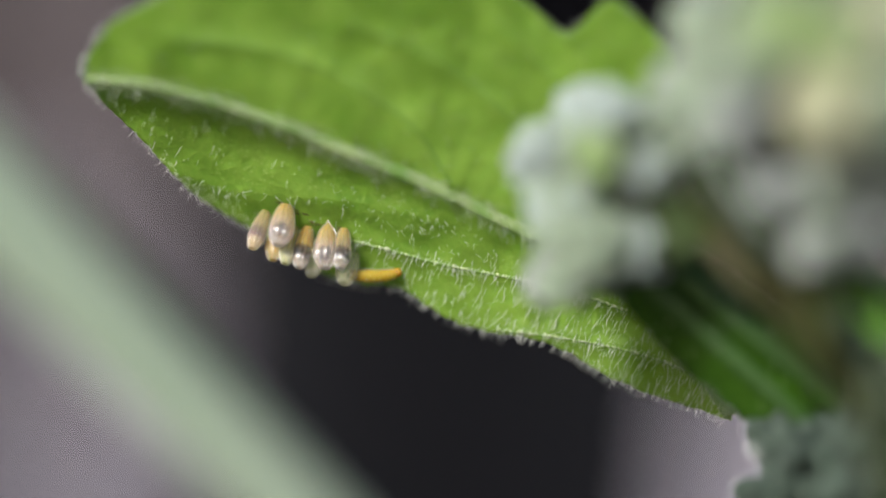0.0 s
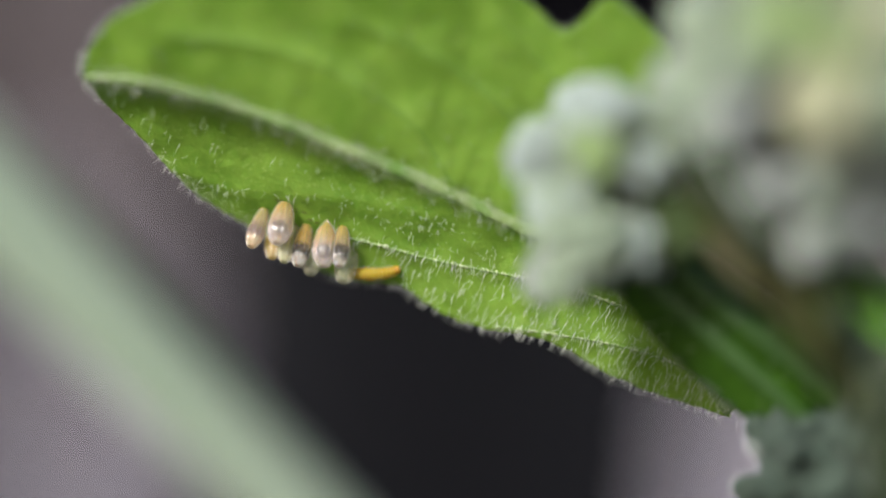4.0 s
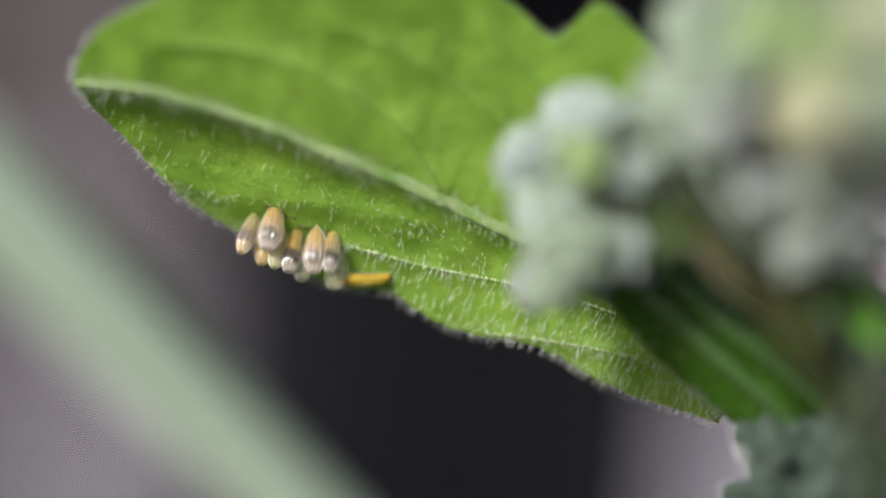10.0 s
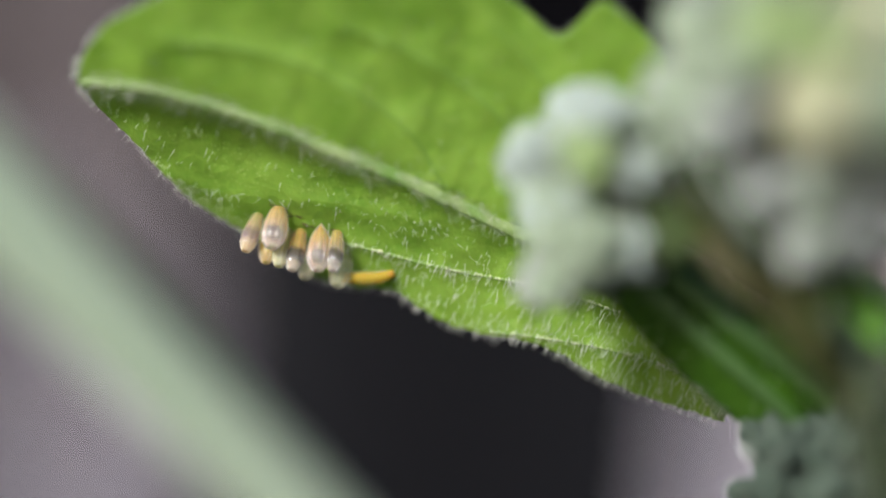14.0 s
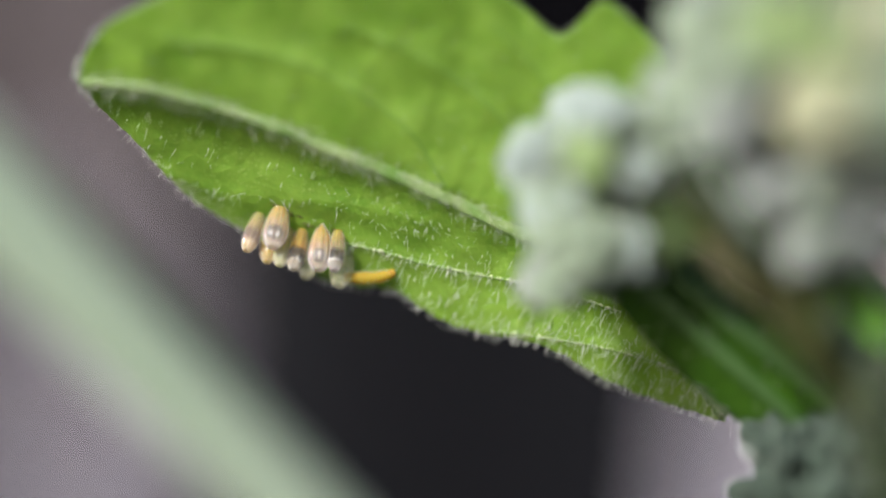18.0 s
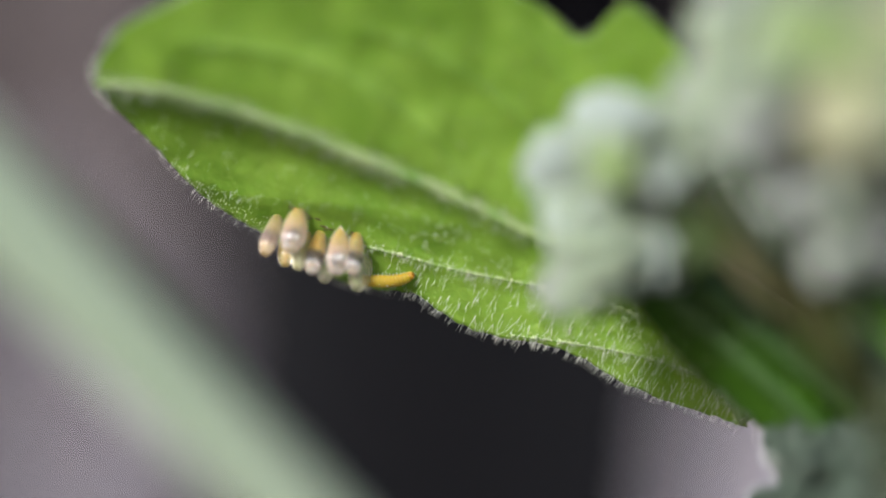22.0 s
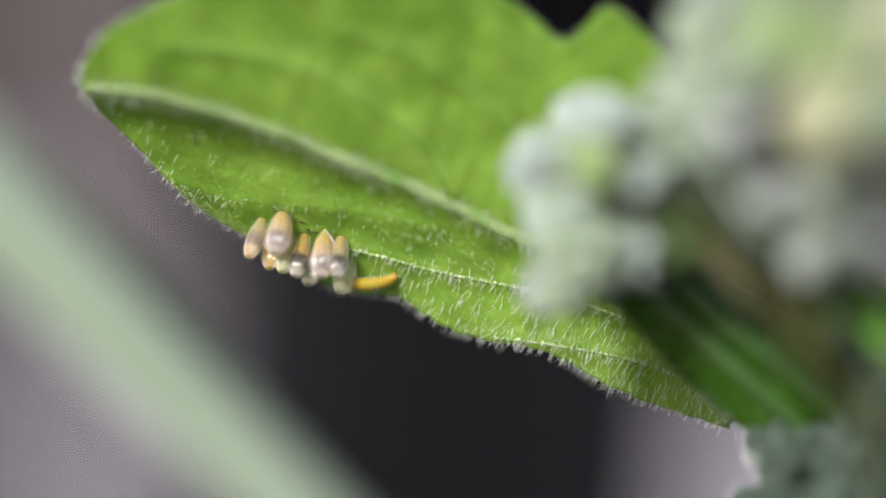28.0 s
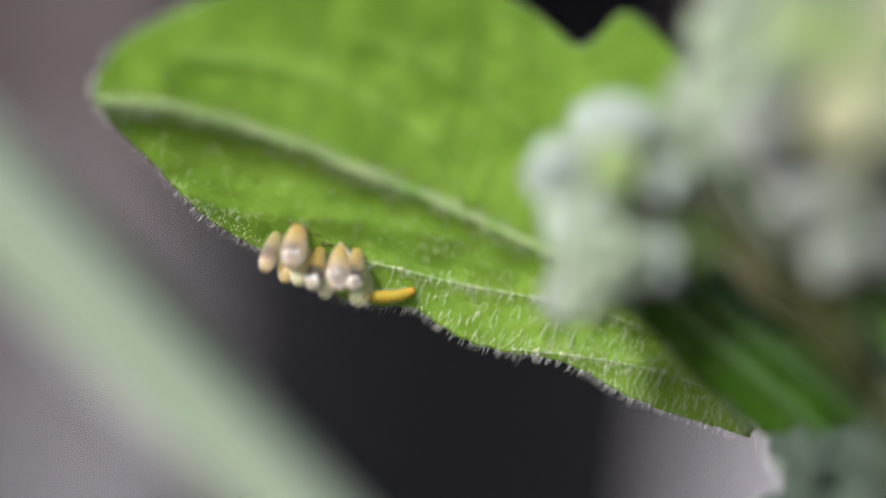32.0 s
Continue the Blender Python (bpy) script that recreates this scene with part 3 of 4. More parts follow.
def flower_meshes():
    cup = sheet("calyx", *lathe([(-0.55, 0.06), (-0.5, 0.16), (-0.3, 0.27), (-0.05, 0.30), (0.16, 0.33), (0.18, 0.29), (0.0, 0.22)], 20, 0.06, 5, 1))
    verts, faces = [], []
    for j in range(7):
        t = j / 6
        w = 0.35 * math.sin(math.pi * (0.12 + 0.80 * t)) ** 0.7
        for i in range(7):
            f = i / 3 - 1
            verts.append((0.12 + 0.75 * t, w * f, 0.16 + 0.30 * math.sin(2.0 * t) - 0.10 * f * f + 0.02 * math.sin(9 * t)))
    top = len(verts)
    verts += [(x, y, z + 0.03) for x, y, z in verts]
    for j in range(6):
        for i in range(6):
            k = j * 7 + i
            faces += [(k, k + 1, k + 8, k + 7), (top + k, top + k + 7, top + k + 8, top + k + 1)]
    rim = list(range(7)) + [j * 7 + 6 for j in range(1, 7)] + [42 + i for i in range(5, -1, -1)] + [j * 7 for j in range(5, 0, -1)]
    for q, r in zip(rim, rim[1:] + rim[:1]):
        faces.append((q, r, top + r, top + q))
    petal = sheet("petal", verts, faces)
    pistil = sheet("pistil", *tube([(0, 0, 0.0), (0.02, 0, 0.4), (0.05, 0.02, 0.7), (0.06, 0.02, 0.78)], [0.03, 0.025, 0.045, 0.01], 8))
    bud = sheet("bud", *lathe([(-0.55, 0.06), (-0.45, 0.2), (-0.2, 0.32), (0.1, 0.36), (0.38, 0.27), (0.58, 0.10), (0.64, 0.02)], 20, 0.08, 5, 1))
    return cup, petal, pistil, bud


CUP, PETAL_MESH, PISTIL, BUD_MESH = flower_meshes()
PALE_BUD_MESH = BUD_MESH.copy()
PETAL_MESHES = {PETAL: PETAL_MESH, PETAL_YELLOW: PETAL_MESH.copy(), PETAL_GREEN: PETAL_MESH.copy(), PETAL_LIME: PETAL_MESH.copy(), PETAL_GREY: PETAL_MESH.copy()}
FLOWER_LABELS = {PETAL: "small pale hairy flower", PETAL_YELLOW: "small yellowish flower", PETAL_GREEN: "small pale green flower", PETAL_LIME: "small lime green flower", PETAL_GREY: "small grey woolly flower"}


def flower(plant, x, z, y, size, face, petal_material, roll):
    """One small five-petalled flower; face is the way it opens."""
    m = Matrix.Translation(spot(x, z, y) - PLANT) @ Vector(face).to_track_quat("Z", "Y").to_matrix().to_4x4() @ \
        pose(0, 0, 0, 0, 0, roll) @ Matrix.Scale(size * MM, 4)
    cup = part("flower", CUP, CALYX, plant, FLOWER_LABELS[petal_material], m)
    mesh = PETAL_MESHES[petal_material]
    for k in range(5):
        part("petal", mesh, petal_material, cup, m=pose(0, 0, 0, 0, 0, 72 * k))
    part("pistil", PISTIL, PETAL_YELLOW, cup)


def flower_head(plant, seed, middle, spread, deep, count, size, buds, petal_material, lean=(0, -0.6, 0.5), joint=None, bud_mesh=None):
    """A tuft of flowers and buds round a middle."""
    rn = random.Random(seed)
    verts, faces, core = [], [], spot(middle[0], middle[1], deep + 1.9) - PLANT
    for k in range(count + buds):
        an, ra = 2.39996 * k + rn.uniform(-0.3, 0.3), math.sqrt((k + 0.5) / (count + buds))
        x, z = middle[0] + spread[0] * ra * math.cos(an), middle[1] + spread[1] * ra * math.sin(an)
        y = deep + rn.uniform(-0.6, 0.6) + 1.1 * ra
        face = (math.cos(an) * ra + lean[0] + rn.gauss(0, 0.2), lean[1] + rn.gauss(0, 0.2), math.sin(an) * ra + lean[2] + rn.gauss(0, 0.2))
        s = size * rn.uniform(0.8, 1.2)
        foot = spot(x, z, y) - PLANT - Vector(face).normalized() * 0.5 * s * MM
        v, f = tube([foot, (foot + core) * 0.5 + Vector((0, 0.0002, -0.0001)), core], [0.00005, 0.00006, 0.00009], 5)
        faces += [tuple(i + len(verts) for i in g) for g in f]
        verts += v
        if rn.random() < buds / (count + buds):
            m = Matrix.Translation(spot(x, z, y) - PLANT) @ Vector(face).to_track_quat("Z", "Y").to_matrix().to_4x4() @ Matrix.Scale(s * MM, 4)
            part("bud", bud_mesh or BUD_MESH, BUD_SHADE_GREY if bud_mesh else BUD_SHADED, plant, "closed grey bud, shade put into its colour" if bud_mesh else "closed grey-green bud, darkened as in shade", m)
        else:
            flower(plant, x, z, y, s, face, petal_material if rn.random() < 0.8 else PETAL_GREEN, rn.uniform(0, 72))
    if joint:
        mid = ((middle[0] + joint[0]) / 2, (middle[1] + joint[1]) / 2 - 0.15, (deep + 1.9 + joint[2]) / 2)
        v, f = tube([core, spot(*mid) - PLANT, spot(*joint) - PLANT], [0.00009, 0.00012, 0.00014], 6)
        faces += [tuple(i + len(verts) for i in g) for g in f]
        verts += v
    # short thin stalks that carry the flowers
    part("flower_stalk", sheet("flower_stalk", verts, faces), STALK_GREEN, plant, "thin green flower stalks of one tuft", kind="stuff")


def stalk(plant, places, r0, r1, label="", material=STALK):
    """A round stalk through places (x, z, y) in mm."""
    p = smooth(places, 40)
    pts = [spot(*q) - PLANT for q in p]
    part("stalk", sheet("stalk", *tube(pts, [(r0 + (r1 - r0) * i / 39) * MM for i in range(40)], 12)), material, plant, label)


def the_plant():
    plant = tagged(new("flowering_plant"), "hairy green plant with a bright leaf and pale flower tufts", "plant")
    plant.location = PLANT
    egg_leaf(plant)
    # two narrow leaves whose shade lies in their darkened green
    side_leaf(plant, "side_leaf", [(4.28, -0.12), (5.07, -0.94), (6.22, -1.97), (7.3, -2.94), (8.42, -3.98), (9.3, -4.81), (9.8, -5.42)], 1.02, -2.6, -2.2, BLADE_SHADED, 0.75, "narrow dark green leaf, its shade put into the colour")
    side_leaf(plant, "side_leaf", [(5.17, -0.12), (6.41, -1.26), (7.75, -2.33), (8.93, -3.34), (9.6, -4.01)], 0.80, -2.7, -2.4, BLADE_SHADED, 0.5, "second narrow dark green leaf, its shade put into the colour")
    # near-black leaves fill the shaded gaps behind the flowers
    side_leaf(plant, "side_leaf", [(5.17, 3.23), (6.38, 1.35), (7.85, -1.06), (9.59, -3.47), (11.2, -5.61)], 1.9, 7.0, 4.0, BLADE_DEEP_SHADE, -0.6, "broad leaf behind the flowers, its deep shade put into the colour")
    side_leaf(plant, "side_leaf", [(7.31, -0.52), (8.79, -1.73), (10.26, -3.47), (11.2, -6.15)], 2.0, 4.0, 2.5, BLADE_DEEP_SHADE, 0.5, "broad leaf behind the flowers, darkened to fill a shaded gap")
    side_leaf(plant, "side_leaf", [(8.87, 0.82), (9.4, -0.23), (10.03, -1.3), (10.86, -2.37)], 0.46, -4.6, -5.0, BLADE_SIDE, -0.3, "small bright green leaf")
    side_leaf(plant, "side_leaf", [(10.42, -2.4), (10.42, -4), (10.5, -5.34), (10.73, -6.95)], 0.62, -6.0, -6.2, BLADE_DEEP_SHADE, 0.3, "green leaf beside the lower tuft, its shade put into the colour")
    stalk(plant, [(10.66, -6.55, -6.5), (11.2, -7.35, -6), (11.73, -8.83, -5.4)], 0.1, 0.2)
    # the sunlit stretch, its light put into the colour
    stalk(plant, [(6.4, 0.21, -5.2), (6.84, -0.39, -5.5), (7.45, -0.99, -5.8), (8.25, -1.59, -5.5)], 0.24, 0.14, "upper stalk, its tan tone standing for sunlight on it", STALK_LIT)
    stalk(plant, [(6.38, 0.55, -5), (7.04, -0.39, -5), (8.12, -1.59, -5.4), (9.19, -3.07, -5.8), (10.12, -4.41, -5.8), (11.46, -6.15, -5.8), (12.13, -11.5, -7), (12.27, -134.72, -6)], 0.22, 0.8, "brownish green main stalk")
    # leaf stalks and flower stalks that join the main one
    stalk(plant, [(6.31, -3.27, 0.3), (7.18, -3.47, -0.3), (8.52, -4.14, -0.6), (10.12, -5.08, -0.9), (11.6, -6.6, -3.0), (12.1, -10.5, -6.5)], 0.08, 0.35)
    stalk(plant, [(8.9, -4.7, -2.3), (9.59, -4.94, -1.6), (10.66, -5.48, -1.8), (11.7, -7.2, -4), (12.1, -10.5, -6.5)], 0.12, 0.3)
    stalk(plant, [(11.06, -5.54, 3.8), (11.6, -7.49, -2), (12, -10.17, -6), (12.13, -12.84, -7)], 0.25, 0.4)
    stalk(plant, [(10.93, -6.01, 2.6), (11.6, -8.16, -3), (12.07, -10.83, -6.5), (12.16, -14.18, -7)], 0.25, 0.4)
    stalk(plant, [(10.79, -2.56, -5.3), (11.33, -4, -5.6), (11.53, -6.15, -5.8)], 0.12, 0.25)
    stalk(plant, [(4.03, 1.08, -3.7), (5.17, 0.42, -4.3), (6.38, 0.15, -5), (7.18, -0.52, -5.2)], 0.16, 0.22)
    stalk(plant, [(5.24, 3.03, -4.6), (5.71, 1.75, -4.8), (6.64, 0.28, -5)], 0.12, 0.2)
    stalk(plant, [(9.08, 0.55, -5), (8.68, -0.79, -5.6), (9.05, -2.8, -5.8)], 0.2, 0.3)
    stalk(plant, [(9.25, -5.9, -1.2), (10.12, -6.4, -1.6), (11.46, -7.8, -4.4), (12.1, -11, -6.6)], 0.2, 0.35)
    stalk(plant, [(9.72, 4.57, -6.5), (9.32, 2.56, -6.3), (9.19, 0.55, -6)], 0.25, 0.3)
    stalk(plant, [(8.12, 3.23, -6.5), (8.25, 1.49, -6.1), (8.32, -0.39, -5.8), (9.19, -2.93, -5.8)], 0.3, 0.3)
    # pale tuft before the leaf
    flower_head(plant, 41, (2.28, 2.32), (0.52, 0.45), -4.7, 9, 0.54, 0, PETAL, (-0.3, -0.9, 0.4), (6.4, 0.21, -5.2))
    flower_head(plant, 42, (3.69, 3.19), (0.64, 0.43), -5.0, 11, 0.54, 0, PETAL, (-0.3, -0.9, 0.4), (6.4, 0.21, -5.2))
    flower_head(plant, 43, (4.77, 2.23), (0.78, 0.85), -5.0, 17, 0.56, 0, PETAL, (-0.3, -0.9, 0.4), (6.4, 0.21, -5.2))
    flower_head(plant, 44, (3.71, 2.40), (0.39, 0.32), -6.0, 6, 0.45, 0, PETAL_LIME, (-0.3, -0.9, 0.4), (6.4, 0.21, -5.2))
    flower_head(plant, 45, (2.81, 1.15), (0.74, 0.56), -5.0, 12, 0.54, 0, PETAL, (-0.3, -0.9, 0.4), (6.4, 0.21, -5.2))
    flower_head(plant, 46, (3.35, 0.21), (0.74, 0.56), -5.5, 11, 0.54, 0, PETAL_GREEN, (-0.3, -0.9, 0.4), (6.4, 0.21, -5.2))
    flower_head(plant, 47, (4.56, 0.28), (0.67, 0.64), -4.9, 9, 0.54, 2, PETAL, (-0.3, -0.9, 0.4), (6.4, 0.21, -5.2))
    flower_head(plant, 48, (2.64, -0.68), (0.53, 0.43), -4.6, 9, 0.52, 0, PETAL_GREY, (-0.3, -0.9, 0.4), (6.4, 0.21, -5.2))
    flower_head(plant, 49, (3.69, -0.79), (0.52, 0.28), -4.1, 1, 0.45, 6, PETAL_GREY, (-0.3, -0.9, 0.4), (6.4, 0.21, -5.2))
    # large tuft above
    flower_head(plant, 50, (6.46, 5.31), (0.61, 0.65), -7.0, 13, 0.63, 0, PETAL_GREEN, (-0.4, -0.9, 0.4), (9.19, 0.55, -6))
    flower_head(plant, 51, (5.94, 3.63), (0.68, 0.52), -6.5, 11, 0.59, 0, PETAL_GREY, (-0.4, -0.9, 0.4), (9.19, 0.55, -6))
    flower_head(plant, 52, (7.32, 4.64), (0.81, 0.76), -7.7, 17, 0.63, 0, PETAL_GREEN, (-0.4, -0.9, 0.4), (9.19, 0.55, -6))
    flower_head(plant, 53, (8.06, 5.58), (0.58, 0.55), -8.5, 11, 0.63, 0, PETAL_LIME, (-0.4, -0.9, 0.4), (9.19, 0.55, -6))
    flower_head(plant, 54, (6.92, 3.16), (0.85, 0.55), -7.3, 13, 0.59, 0, PETAL_GREY, (-0.4, -0.9, 0.4), (9.19, 0.55, -6))
    flower_head(plant, 55, (9.26, 5.04), (0.78, 0.78), -8.5, 15, 0.63, 0, PETAL_LIME, (-0.4, -0.9, 0.4), (9.19, 0.55, -6))
    flower_head(plant, 56, (9.20, 3.50), (0.85, 0.81), -8.8, 17, 0.63, 0, PETAL_YELLOW, (-0.4, -0.9, 0.4), (9.19, 0.55, -6))
    flower_head(plant, 57, (10.29, 5.24), (0.78, 0.92), -8.5, 15, 0.63, 0, PETAL_YELLOW, (-0.4, -0.9, 0.4), (9.19, 0.55, -6))
    flower_head(plant, 58, (10.34, 3.36), (0.73, 0.92), -8.1, 13, 0.63, 0, PETAL_GREEN, (-0.4, -0.9, 0.4), (9.19, 0.55, -6))
    flower_head(plant, 59, (7.32, 6.85), (1.18, 0.65), -8.1, 14, 0.68, 0, PETAL, (-0.4, -0.9, 0.4), (9.19, 0.55, -6))
    flower_head(plant, 60, (9.33, 6.85), (1.18, 0.65), -8.5, 14, 0.68, 0, PETAL_GREEN, (-0.4, -0.9, 0.4), (9.19, 0.55, -6))
    flower_head(plant, 65, (11.1, 5.4), (0.85, 0.9), -8.6, 13, 0.66, 0, PETAL_YELLOW, (-0.4, -0.9, 0.4), (9.19, 0.55, -6))
    flower_head(plant, 66, (11.2, 3.5), (0.8, 0.9), -8.3, 12, 0.66, 0, PETAL_GREEN, (-0.4, -0.9, 0.4), (9.19, 0.55, -6))
    flower_head(plant, 67, (10.2, 2.2), (0.9, 0.6), -7.6, 11, 0.62, 0, PETAL_GREY, (-0.4, -0.9, 0.4), (9.19, 0.55, -6))
    # tuft under it: grey buds and petals paint in the upper tuft's shade
    flower_head(plant, 61, (8.19, 1.49), (0.77, 0.57), -6.7, 3, 0.56, 15, PETAL_GREY, (-0.5, -1.0, 0.4), (8.9, -2.2, -5.8), PALE_BUD_MESH)
    flower_head(plant, 62, (9.60, 1.22), (0.88, 0.64), -7.1, 3, 0.56, 18, PETAL_GREY, (-0.5, -1.0, 0.4), (8.9, -2.2, -5.8), PALE_BUD_MESH)
    flower_head(plant, 63, (9.09, 0.01), (0.75, 0.46), -7.0, 3, 0.54, 11, PETAL_GREY, (-0.5, -1.0, 0.4), (8.9, -2.2, -5.8), PALE_BUD_MESH)
    flower_head(plant, 64, (10.40, 0.43), (0.49, 0.64), -7.1, 2, 0.54, 10, PETAL_GREY, (-0.5, -1.0, 0.4), (8.9, -2.2, -5.8))
    # the tuft below, its shade put into the dark bud colour
    flower_head(plant, 24, (8.25, -4.65), (0.75, 0.45), -3.2, 0, 1.0, 11, PETAL)
    flower_head(plant, 29, (9.65, -4.65), (0.85, 0.6), -3.2, 0, 1.0, 12, PETAL)
    flower_head(plant, 30, (9.0, -5.75), (1.75, 0.7), -3.0, 0, 1.0, 30, PETAL)
    # a pale pointed bract between leaf and tuft
    p = smooth([(7.15, -4.6, -2.2), (7.5, -4.9, -2.4), (7.85, -5.2, -2.2)], 14)
    part("bract", sheet("bract", *tube([spot(*q) - PLANT for q in p], [0.15 * MM * math.sin(math.pi * (0.08 + 0.86 * i / 13)) for i in range(14)], 10, 0.4)), BRACT, plant, "pale woolly bract")
    return plant


# ---- the eggs and the caterpillar on the leaf ----
def egg(top, bottom, width, shell, embryo, label, nipple=False):
    """One ribbed egg that hangs from the leaf: ends and width in mm."""
    a = on_leaf(*top, lift=0.15 if nipple else 0.03)
    fall = top[1] - bottom[1]
    b = spot(bottom[0], bottom[1], float(leaf_depth(*top)) - 0.58 * fall)
    long, r = (b - a).length, width * MM / 2
    thing = tagged(new("butterfly_egg"), label, "egg", "butterfly eggs on the leaf")
    thing.matrix_basis = Matrix.Translation(a) @ (a - b).to_track_quat("Z", "Y").to_matrix().to_4x4()
    turn = thing.matrix_basis.to_3x3().inverted()
    front = (turn @ Vector((0, -1, 0))).normalized()
    shape = [(0.0, 0.50), (0.06, 0.60), (0.16, 0.72), (0.28, 0.84), (0.40, 0.93), (0.52, 0.985), (0.62, 1.0), (0.72, 0.965), (0.82, 0.85), (0.90, 0.68), (0.96, 0.51), (0.99, 0.44), (1.0, 0.36)]
    if nipple:
        shape = [(-0.17, 0.012), (-0.13, 0.05), (-0.08, 0.13), (-0.03, 0.27), (0.05, 0.50)] + shape[2:]
    part("shell", sheet("shell", *lathe([(h * long, q * r) for h, q in shape], 112, 0.05, 14, crest=3)), shell, thing).visible_shadow = False
    verts, faces = [], []
    for k in range(14):
        an = 2 * math.pi * k / 14
        line = [(q * r * 1.05 * math.cos(an), q * r * 1.05 * math.sin(an), -h * long) for h, q in shape[1:-1]]
        v, f = tube(line, [0.0000065] * len(line), 5)
        faces += [tuple(i + len(verts) for i in g) for g in f]
        verts += v
    part("ribs", sheet("ribs", verts, faces), RIB, thing, "fine pale lengthwise ribs").visible_shadow = False
    if embryo:
        stops, spot_at = embryo
        inner = [(0.02 + h * 0.96, q * 0.945) for h, q in shape]
        part("embryo", sheet("embryo", *lathe([(h * long, q * r) for h, q in inner], 40)), embryo_paint(stops, long, r, front, spot_at), thing, "embryo seen through the shell")
    return thing


def all_eggs():
    amber = "ribbed amber butterfly egg with a dark head inside"
    pearl = "pearly ribbed butterfly egg with a silvery grey end"
    plain = "plain yellowish ribbed butterfly egg"
    pearl_skin = ([(0.0, (0.72, 0.51, 0.10)), (0.30, (0.74, 0.55, 0.25)), (0.52, (0.70, 0.55, 0.40)), (0.80, (0.64, 0.55, 0.50)), (0.92, (0.80, 0.72, 0.64))], (0.72, 0.85))
    head_skin = ([(0.0, (0.71, 0.50, 0.08)), (0.46, (0.68, 0.48, 0.14)), (0.57, (0.02, 0.014, 0.012)), (0.75, (0.02, 0.015, 0.015)), (0.83, (0.42, 0.35, 0.26)), (0.92, (0.60, 0.55, 0.48))], None)
    pale_head_skin = ([(0.0, (0.68, 0.49, 0.08)), (0.25, (0.66, 0.49, 0.16)), (0.48, (0.50, 0.41, 0.24)), (0.58, (0.02, 0.015, 0.018)), (0.76, (0.02, 0.015, 0.018)), (0.84, (0.42, 0.38, 0.33)), (0.92, (0.60, 0.56, 0.52))], None)
    rows = [
        ((-4.19, 0.9), (-4.53, -0.01), 0.43, SHELL_CLEAR, ([(0.0, (0.56, 0.52, 0.16)), (0.35, (0.63, 0.51, 0.28)), (0.53, (0.33, 0.24, 0.22)), (0.70, (0.36, 0.26, 0.22)), (0.82, (0.74, 0.56, 0.28))], None), "leaning amber egg with a violet-grey band"),
        ((-3.71, 1.03), (-3.91, 0.07), 0.61, SHELL_PEARL, pearl_skin, pearl),
        ((-3.94, 0.52), (-4.04, -0.28), 0.42, SHELL_CLEAR, ([(0.0, (0.70, 0.50, 0.06)), (0.6, (0.71, 0.51, 0.08)), (0.9, (0.73, 0.58, 0.17))], None), plain),
        ((-3.51, 0.52), (-3.75, -0.36), 0.42, SHELL_EMPTY, ([(0.0, (0.58, 0.47, 0.06)), (0.5, (0.56, 0.48, 0.10)), (0.85, (0.48, 0.48, 0.22))], None), plain),
        ((-3.19, 0.52), (-3.42, -0.46), 0.45, SHELL_CLEAR, head_skin, amber),
        ((-2.95, 0.12), (-3.13, -0.66), 0.42, SHELL_EMPTY, None, "pale greenish empty egg shell"),
        ((-2.73, 0.54), (-2.81, -0.48), 0.57, SHELL_PEARL, pearl_skin, pearl, True),
        ((-2.34, 0.48), (-2.44, -0.48), 0.425, SHELL_CLEAR, pale_head_skin, amber),
        ((-2.14, -0.05), (-2.36, -0.83), 0.52, SHELL_EMPTY, None, "pale empty egg shell beside the hatched caterpillar")]
    eggs = [egg(*row) for row in rows]
    # dark dried glue where the eggs meet the leaf
    rn = random.Random(4)
    verts, faces = [], []
    base = on_leaf(*(-3.27, 0.82))
    for x, z in [(-3.8, 1.07), (-3.64, 0.98), (-3.43, 0.84), (-3.25, 0.78), (-3.11, 0.62), (-2.49, 0.52), (-2.3, 0.44), (-3, 0.58)]:
        for _ in range(3):
            dx, dz = rn.gauss(0, 0.05), rn.gauss(0, 0.03)
            p = [on_leaf(x + dx + s * 0.07, z + dz + s * rn.uniform(-0.03, 0.01), 0.02) - base for s in (-1, 0, 1)]
            v, f = tube(p, [0.000004, 0.000013, 0.000005], 5)
            faces += [tuple(i + len(verts) for i in g) for g in f]
            verts += v
    glue = new("dried_glue", sheet("dried_glue", verts, faces))
    glue.data.materials.append(GLUE)
    glue.location = base
    tagged(glue, "dark dried specks between the eggs on the leaf", "debris", kind="stuff")
    return eggs + [glue]


SEGMENTS = 11


